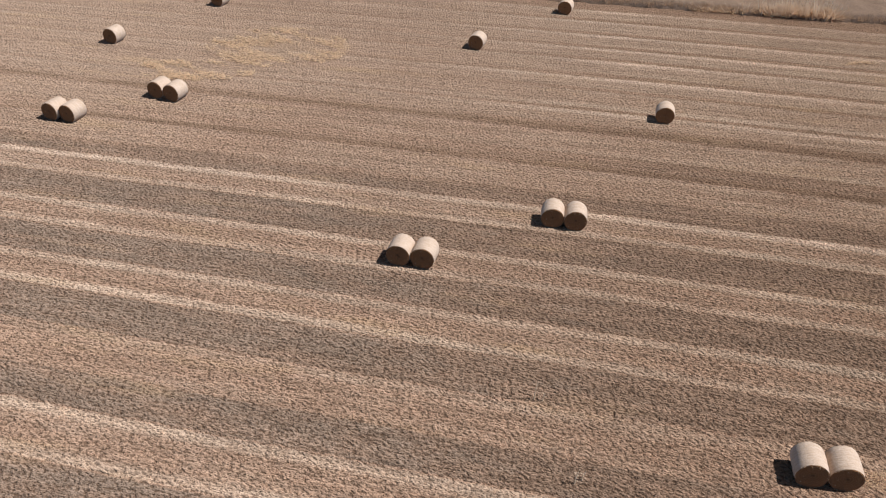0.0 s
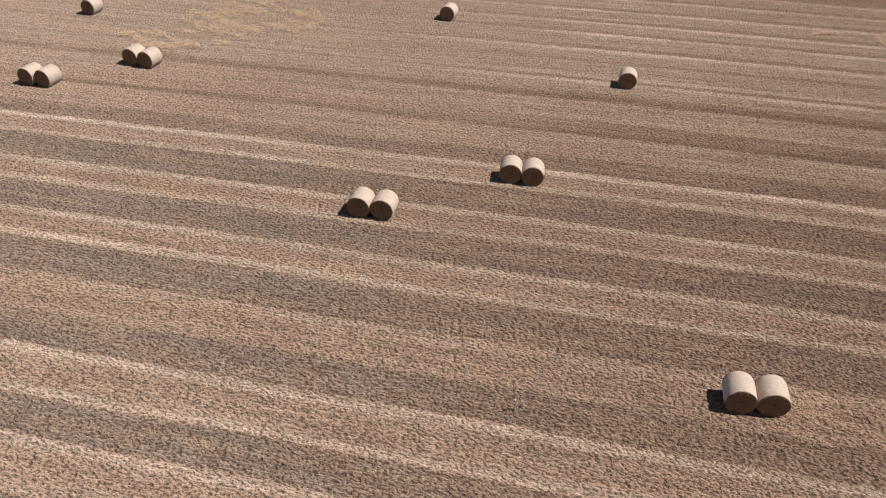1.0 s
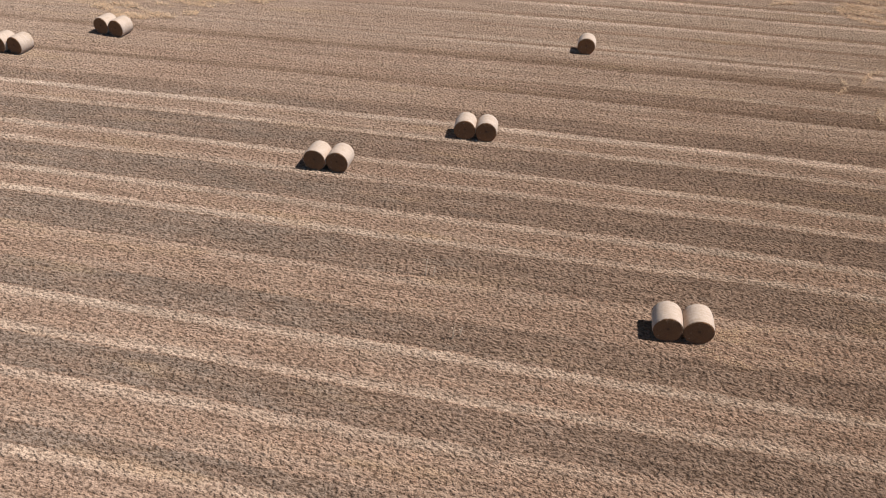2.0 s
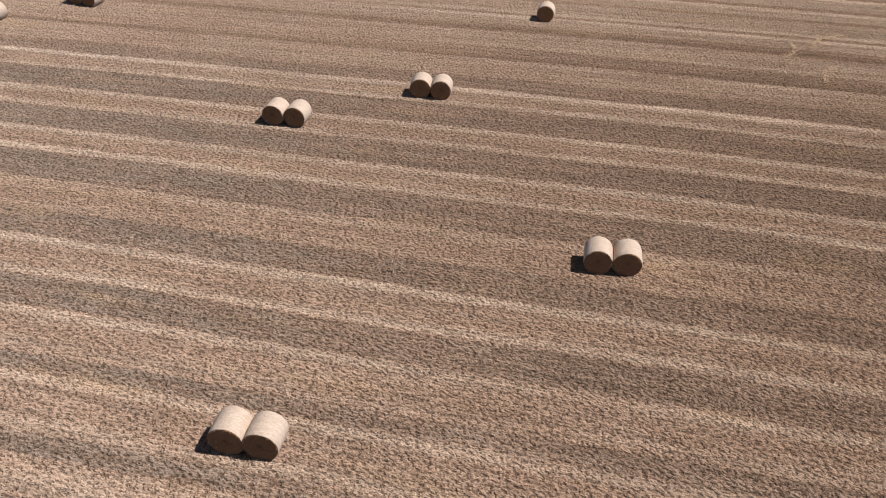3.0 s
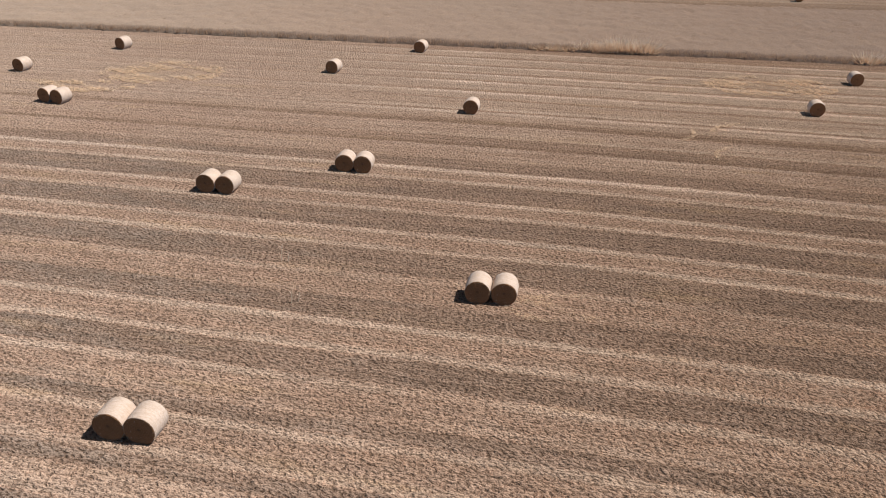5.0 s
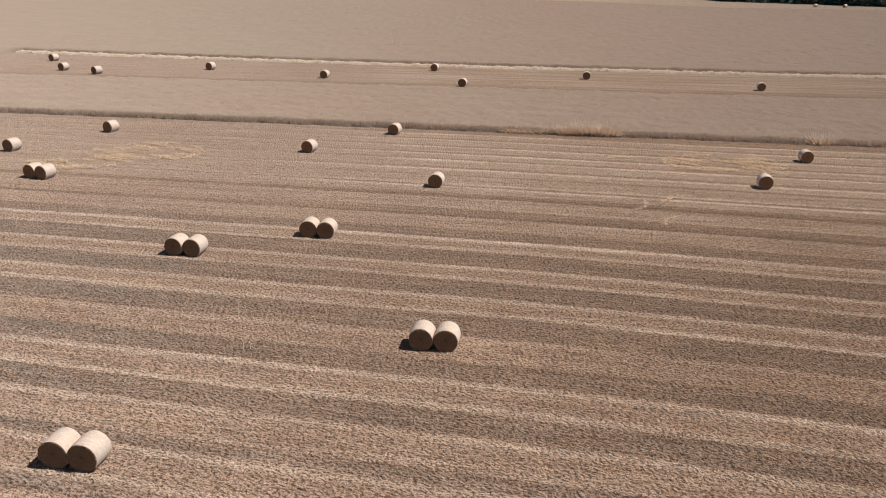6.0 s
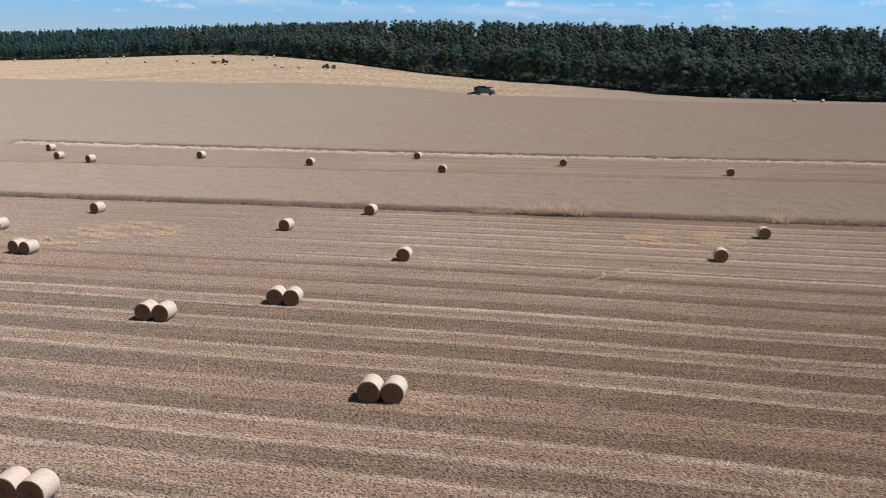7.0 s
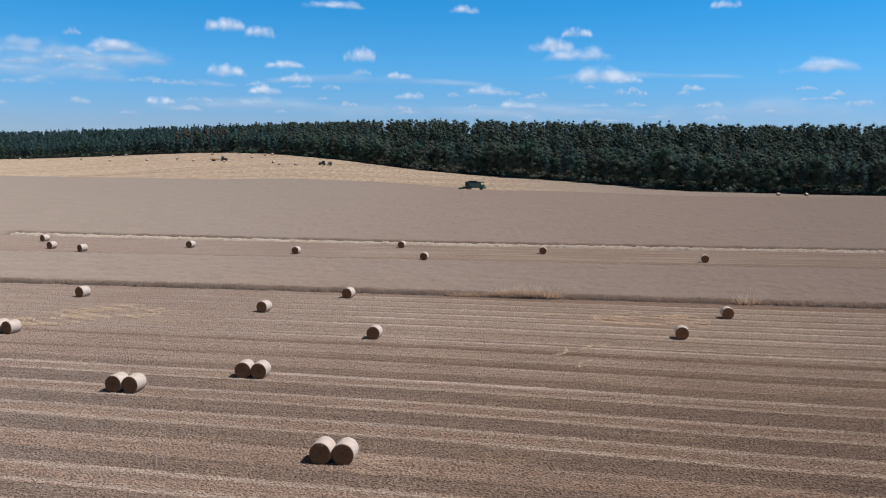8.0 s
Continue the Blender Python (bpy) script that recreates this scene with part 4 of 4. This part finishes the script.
def tractor(label, paint):
    t = tagged(empty("tractor"), label, "tractor")
    part("hood", box(bmesh.new(), (2.1, 0.9, 0.95), (-1.3, 0, 1.45), 0.1, 0.9), paint, t)
    cab = part("cab", box(bmesh.new(), (1.6, 1.6, 0.6), (0.5, 0, 1.4), 0.06), paint, t)
    part("cab_window", box(bmesh.new(), (1.5, 1.55, 1.05), (0.5, 0, 2.2), 0.06, 0.92), PANE, cab, "dark cab glass")
    part("cab_roof", box(bmesh.new(), (1.7, 1.7, 0.16), (0.5, 0, 2.8), 0.05), paint, cab)
    part("exhaust", tube(bmesh.new(), (-0.7, 0.42, 1.8), (-0.7, 0.42, 2.8), 0.06, 0.06, 8), DARK, t)
    part("chassis", box(bmesh.new(), (3.6, 0.7, 0.5), (-0.6, 0, 0.85), 0.05), DARK, t)
    for y in (-0.95, 0.95):
        part("fender", box(bmesh.new(), (1.5, 0.5, 0.14), (0.75, y, 1.72), 0.05), paint, t)
        wheel(t, 0.75, y, 0.85, 0.55)
        wheel(t, -1.9, y * 0.9, 0.6, 0.42)
    return t


def trailer():
    t = tagged(empty("bale_trailer"), "flat farm trailer loaded with a layer of straw", "trailer")
    part("bed", box(bmesh.new(), (6.2, 2.4, 0.25), (0, 0, 1.05), 0.04), YELLOW, t, "dull yellow flat bed")
    for x in (-3.05, 3.05):
        part("headboard", box(bmesh.new(), (0.1, 2.3, 0.9), (x, 0, 1.6), 0.03), GREY, t)
    part("drawbar", tube(bmesh.new(), (3.1, 0, 0.9), (4.4, 0, 0.7), 0.09, 0.07, 8), DARK, t)
    bm = box(bmesh.new(), (5.4, 2.1, 0.55), (0, 0, 1.45), 0.15)
    part("load", bm, STRAW, t, "loose golden straw load")
    for x in (-1.6, -0.4):
        for y in (-1.0, 1.0):
            wheel(t, x, y, 0.5, 0.38)
    return t


def baler():
    t = tagged(empty("round_baler"), "pale grey round baler behind a tractor", "baler")
    bm = bmesh.new()
    tube(bm, (0, -0.85, 1.45), (0, 0.85, 1.45), 1.15, 1.15, 20)
    part("bale_chamber", bm, GREY, t, "pale round bale chamber")
    part("front_housing", box(bmesh.new(), (1.1, 1.6, 1.5), (-1.05, 0, 1.35), 0.1), GREY, t)
    part("pickup", box(bmesh.new(), (0.7, 2.2, 0.4), (-1.5, 0, 0.45), 0.06), YELLOW, t)
    part("drawbar", tube(bmesh.new(), (-1.5, 0, 0.8), (-3.0, 0, 0.7), 0.08, 0.08, 8), DARK, t)
    for y in (-1.05, 1.05):
        wheel(t, 0.1, y, 0.55, 0.4)
    return t


def stand(ob, x, y, turn, scale=1.0):
    ob.matrix_basis = pose(x, y, float(terrain(x, y)), 0, 0, turn) @ Matrix.Diagonal((scale, scale, scale, 1))


stand(combine(), 36.3, 309.6, -2)
stand(tractor("dusty dark brown tractor pulling a straw trailer on stubble", MUD), -99.6, 455.5, 180, 0.85)
stand(trailer(), -104.6, 456.0, 0, 0.82)
stand(tractor("dusty dark brown tractor pulling a round baler near trees", MUD), -38.3, 420.2, 0, 0.85)
stand(baler(), -34.2, 420.3, 0, 0.85)

# ---- loose straw and weeds ----
def windrow(name, x0, x1, y_of, n, wide, size, label):
    """A lumpy ribbon of loose straw."""
    x = rng.uniform(x0, x1, n)
    y = y_of(x) + rng.normal(0, wide, n)
    lump = 0.5 + 0.5 * waves(x * 1.3, y * 0.5)
    keep = rng.uniform(0, 1, n) < 0.35 + 0.65 * lump
    x, y, lump = x[keep], y[keep], lump[keep]
    n = len(x)
    base = np.stack([x, y, terrain(x, y) + rng.uniform(0, 0.4, n) * lump], -1)
    a = rng.uniform(0, np.pi, n)
    along = np.stack([np.cos(a), np.sin(a), rng.normal(0, 0.35, n)], -1) * (size * rng.uniform(0.5, 1.3, n))[:, None]
    side = np.stack([-np.sin(a), np.cos(a), rng.normal(0, 0.5, n)], -1) * 0.035
    v = np.stack([base - side, base + side, base + along + (0, 0, 0.05)], 1).reshape(-1, 3)
    # the packed body of the swath under the loose straws
    xs = np.arange(x0, x1, 0.35)
    across = np.array([-1.0, -0.55, 0.0, 0.55, 1.0])
    X = np.repeat(xs[:, None], 5, 1) + rng.normal(0, 0.06, (len(xs), 5))
    Y = y_of(X) + across * wide * (1.9 + 0.5 * waves(X, X * 0.4, 1.4)) + rng.normal(0, 0.06, X.shape)
    Z = terrain(X, Y) + np.array([-0.03, 0.26, 0.40, 0.26, -0.03]) * (1.0 + 0.5 * waves(X, Y, 1.9)) + rng.normal(0, 0.03, X.shape)
    body = np.stack([X, Y, Z], -1).reshape(-1, 3)
    q = grid_faces(len(xs), 5)
    f = np.concatenate([np.arange(3 * n).reshape(-1, 3), len(v) + q[:, [0, 2, 1]], len(v) + q[:, [0, 3, 2]]])
    return tagged(new(name, mesh_of(name, np.concatenate([v, body]), f, SWATH)), label, "straw", kind="stuff")


windrow("straw_windrow", -62, 200, lambda x: crop_near(x) - 1.7, 52000, 0.48, 0.50, "pale loose straw swath in front of the far crop")


def strewn(cx, cy, rx, ry, n, size=1.0):
    a, q = rng.uniform(0, 6.28, n), np.sqrt(rng.uniform(0, 1, n))
    x, y = cx + rx * q * np.cos(a), cy + ry * q * np.sin(a)
    keep = rng.uniform(0, 1, n) < np.clip(0.35 + 1.6 * waves(x * 0.9, y * 1.4), 0, 1)
    x, y = x[keep], y[keep]
    n = len(x)
    base = np.stack([x, y, rng.uniform(0.03, 0.15, n)], -1)
    a = rng.uniform(0, 6.28, n)
    along = np.stack([np.cos(a), np.sin(a), rng.normal(0, 0.25, n)], -1) * (size * rng.uniform(0.18, 0.48, n))[:, None]
    side = np.stack([-np.sin(a), np.cos(a), 0 * a], -1) * 0.03 * size
    v = np.stack([base - side, base + side, base + along], 1).reshape(-1, 3)
    tagged(new("spilt_straw", mesh_of("spilt_straw", v, np.arange(3 * n).reshape(-1, 3), STRAW)), "patch of spilt yellow straw on the stubble", "straw", kind="stuff")


strewn(-13.3, 62.2, 5.6, 4.2, 7000)
strewn(-18.5, 57.0, 4.5, 1.8, 3400)
strewn(43.0, 61.6, 6.2, 3.6, 7500)
strewn(18.0, 20.2, 2.6, 1.3, 2200, 0.42)


def weed(x, y, tall, n, label):
    """A dry upright clump of taller stalks with a few side shoots."""
    t = tagged(empty("dry_weed", pose(x, y, float(terrain(x, y)))), label, "weed", "dry weeds at the crop edge")
    for name, k, h, lean in (("stem_tuft", n // 3, tall, 0.42), ("shoot_tuft", n, tall * 0.62, 0.45)):
        base = np.stack([rng.normal(0, 0.55, k), rng.normal(0, 0.20, k), np.zeros(k)], -1)
        tip = base * 1.6 + np.stack([rng.normal(0, lean, k), rng.normal(0, lean, k), h * rng.uniform(0.6, 1.1, k)], -1)
        a = rng.uniform(0, 6.28, k)
        side = np.stack([np.cos(a), np.sin(a), 0 * a], -1) * 0.06
        v = np.stack([base - side, base + side * 0.5, tip + side], 1).reshape(-1, 3)
        tuft = part_mesh(name, mesh_of(name, v, np.arange(3 * k).reshape(-1, 3), SWATH if name == "stem_tuft" else RUST), t)
        tagged(tuft, "pale dry stems" if name == "stem_tuft" else "withered brown side shoots", kind="stuff")


for wx_at, tall in ((23.9, 0.6), (26.6, 0.75), (29.3, 1.1), (30.1, 0.9), (31.3, 1.35), (32.0, 1.0), (32.9, 1.2), (33.7, 1.3), (34.4, 0.9), (56.8, 1.0)):
    weed(wx_at, float(row_y(STRIP_NEAR - 0.15, wx_at)), tall * 1.35, 380, "dry pale clump of tall weeds at the crop edge")
weed(5.5, 158.0, 1.9, 60, "dark dry weed standing above the ripe crop")


def wisp(x0, y0, x1, y1, bow, n):
    """A thin curved trail of loose straws lying over the stubble."""
    q = rng.uniform(0, 1, n)
    nx, ny = -(y1 - y0), x1 - x0
    x = x0 + q * (x1 - x0) + nx * bow * np.sin(np.pi * q) + rng.normal(0, 0.10, n)
    y = y0 + q * (y1 - y0) + ny * bow * np.sin(np.pi * q) + rng.normal(0, 0.10, n)
    a = np.arctan2(y1 - y0, x1 - x0) + rng.normal(0, 0.6, n)
    base = np.stack([x, y, rng.uniform(0.07, 0.22, n)], -1)
    along = np.stack([np.cos(a), np.sin(a), rng.normal(0, 0.25, n)], -1) * rng.uniform(0.15, 0.45, (n, 1))
    side = np.stack([-np.sin(a), np.cos(a), 0 * a], -1) * 0.022
    v = np.stack([base - side, base + side, base + along], 1).reshape(-1, 3)
    tagged(new("straw_wisp", mesh_of("straw_wisp", v, np.arange(3 * n).reshape(-1, 3), STRAW)), "thin pale trail of loose straw over stubble", "straw", kind="stuff")


for trail in ((33.0, 47.0, 36.2, 49.6, 0.12, 150), (30.5, 45.2, 31.9, 47.8, -0.15, 110), (31.8, 41.2, 33.4, 43.8, 0.1, 90), (31.5, 62.6, 34.3, 63.3, 0.1, 160), (44.0, 58.0, 47.5, 57.4, 0.1, 120)):
    wisp(*trail)


def stalk(x, y, tall):
    """One tall dry stalk that the combine missed, with a few withered leaves."""
    t = tagged(empty("dry_stalk", pose(x, y, 0.0)), "single pale dry stalk standing above the stubble", "weed", "lone stalks on the stubble")
    bm = tube(bmesh.new(), (0, 0, 0), (0.03, 0.02, tall * 0.55), 0.026, 0.020, 6)
    tube(bm, (0.03, 0.02, tall * 0.55), (0.10, 0.0, tall), 0.020, 0.009, 6)
    part("stem", bm, SWATH, t)
    for i in range(4):
        a, z = 1.7 * i + x, tall * (0.25 + 0.17 * i)
        way = Vector((math.cos(a), math.sin(a), 0.9)) * 0.16
        slim = Vector((-math.sin(a), math.cos(a), 0)) * 0.022
        root = Vector((0.03, 0.01, z))
        bm = bmesh.new()
        ends = [root - slim * 0.3, root + way * 0.5 - slim, root + way - Vector((0, 0, 0.08)), root + way * 0.5 + slim]
        bm.faces.new([bm.verts.new(c) for c in ends])
        part("leaf", bm, SWATH, t)


for x, y, tall in ((4.1, 24.6, 1.05), (4.45, 24.5, 0.6), (5.3, 20.3, 0.85), (5.6, 20.5, 0.5)):
    stalk(x, y, tall)

# ---- clouds ----
CLOUDS = [  # bearing east of north, height, width, depth, in degrees
    (-6.8, 9.9, 4.3, 0.9), (-13.8, 8.4, 2.7, 1.3), (-11.6, 8.0, 2.1, 1.1), (-20.9, 6.7, 2.8, 1.0), (-13.7, 5.4, 2.7, 1.1), (-10.0, 5.9, 2.7, 0.8),
    (-5.0, 6.8, 2.3, 1.3), (-2.4, 5.3, 2.1, 0.7), (-9.3, 5.0, 2.4, 0.8), (-11.3, 4.2, 2.3, 0.8), (-18.0, 3.3, 2.1, 0.8), (-1.7, 4.0, 2.3, 0.7),
    (2.0, 9.7, 2.2, 0.8), (19.0, 9.8, 2.0, 0.8), (9.6, 8.2, 2.1, 0.8), (7.9, 7.5, 3.2, 1.3), (9.7, 6.9, 4.9, 1.3), (11.2, 5.6, 4.1, 1.6),
    (13.0, 5.2, 2.2, 0.8), (3.4, 4.5, 3.2, 1.0), (5.8, 3.5, 2.5, 0.7), (17.2, 4.6, 1.6, 0.6), (24.7, 5.9, 4.7, 1.1),
]
WISPS = [  # bearing east of north, height, width, depth, in degrees
    (-20.8, 9.8, 1.4, 0.7), (-23.0, 7.3, 1.2, 0.7), (-26.6, 6.3, 3.5, 1.3), (-19.8, 5.8, 4.9, 0.8), (-26.0, 5.0, 4.6, 0.7), (-23.8, 5.7, 2.1, 0.6),
    (-4.9, 5.5, 1.6, 0.7), (-14.8, 4.5, 3.4, 0.7), (-6.9, 4.4, 1.3, 0.5), (-15.5, 3.4, 1.8, 0.5), (-11.8, 3.4, 3.3, 0.9), (-2.1, 3.1, 1.4, 0.5),
    (-5.7, 3.3, 1.2, 0.5), (-25.6, 4.2, 3.1, 0.6), (-18.8, 4.6, 2.2, 0.6), (2.9, 3.3, 1.3, 0.5), (12.7, 4.3, 1.2, 0.5), (18.5, 3.5, 1.4, 0.7),
    (13.6, 3.5, 1.4, 0.5), (10.8, 3.5, 2.3, 0.6), (25.9, 4.1, 1.0, 0.5), (27.1, 3.5, 1.9, 0.7), (-27.8, 3.8, 1.2, 0.9),
    (-26.4, 6.5, 3.6, 1.0), (-23.3, 6.2, 3.0, 0.9), (-20.2, 6.5, 3.4, 1.0), (-26.0, 5.4, 4.0, 0.8), (-22.4, 5.2, 3.0, 0.7),
]
more = random.Random(5)
WISPS += [(more.uniform(-28, 28), more.uniform(2.3, 4.6), more.uniform(0.8, 2.4), more.uniform(0.3, 0.6)) for _ in range(30)]


def cloud(az, el, wide, deep, far, material, label):
    """A thin bank of fair-weather cloud far behind the wood."""
    n = 9
    u, v = np.meshgrid(np.linspace(-0.5, 0.5, n), np.linspace(-0.5, 0.5, 5))
    w, h = far * radians(wide) * 1.15, far * radians(deep) * 1.5
    me = mesh_of("cloud", np.stack([u * w, (u * u) * w * 0.3, v * h], -1).reshape(-1, 3), grid_faces(5, n), material, True)
    ob = new("cloud", me)
    a, e = radians(az), radians(el)
    ob.matrix_basis = pose(20 + far * math.sin(a) * math.cos(e), -23 + far * math.cos(a) * math.cos(e), 17 + far * math.sin(e), 0, 0, -az)
    tagged(ob, label, "cloud", kind="structure")


for i, (az, el, wide, deep) in enumerate(CLOUDS):
    cloud(az, el, wide, deep, 4000 + 14 * i, CLOUD, "small white fair-weather cumulus cloud with grey base")
for i, (az, el, wide, deep) in enumerate(WISPS):
    cloud(az, el, wide, deep, 4340 + 9 * i, WISP, "small pale wispy cloud low over the wood")
VEILS = [(-24.5, 6.0, 12, 2.4), (-20.0, 6.2, 7, 1.8), (-24, 4.9, 9, 1.4), (-11, 3.4, 16, 1.4), (0, 3.1, 15, 1.3), (9, 3.2, 14, 1.4), (21, 3.5, 13, 1.8), (-4, 5.0, 16, 0.8), (14, 5.4, 14, 0.6)]
for i, (az, el, wide, deep) in enumerate(VEILS):
    cloud(az, el, wide, deep, 4860 + 14 * i, VEIL, "faint wide veil of thin white cloud")
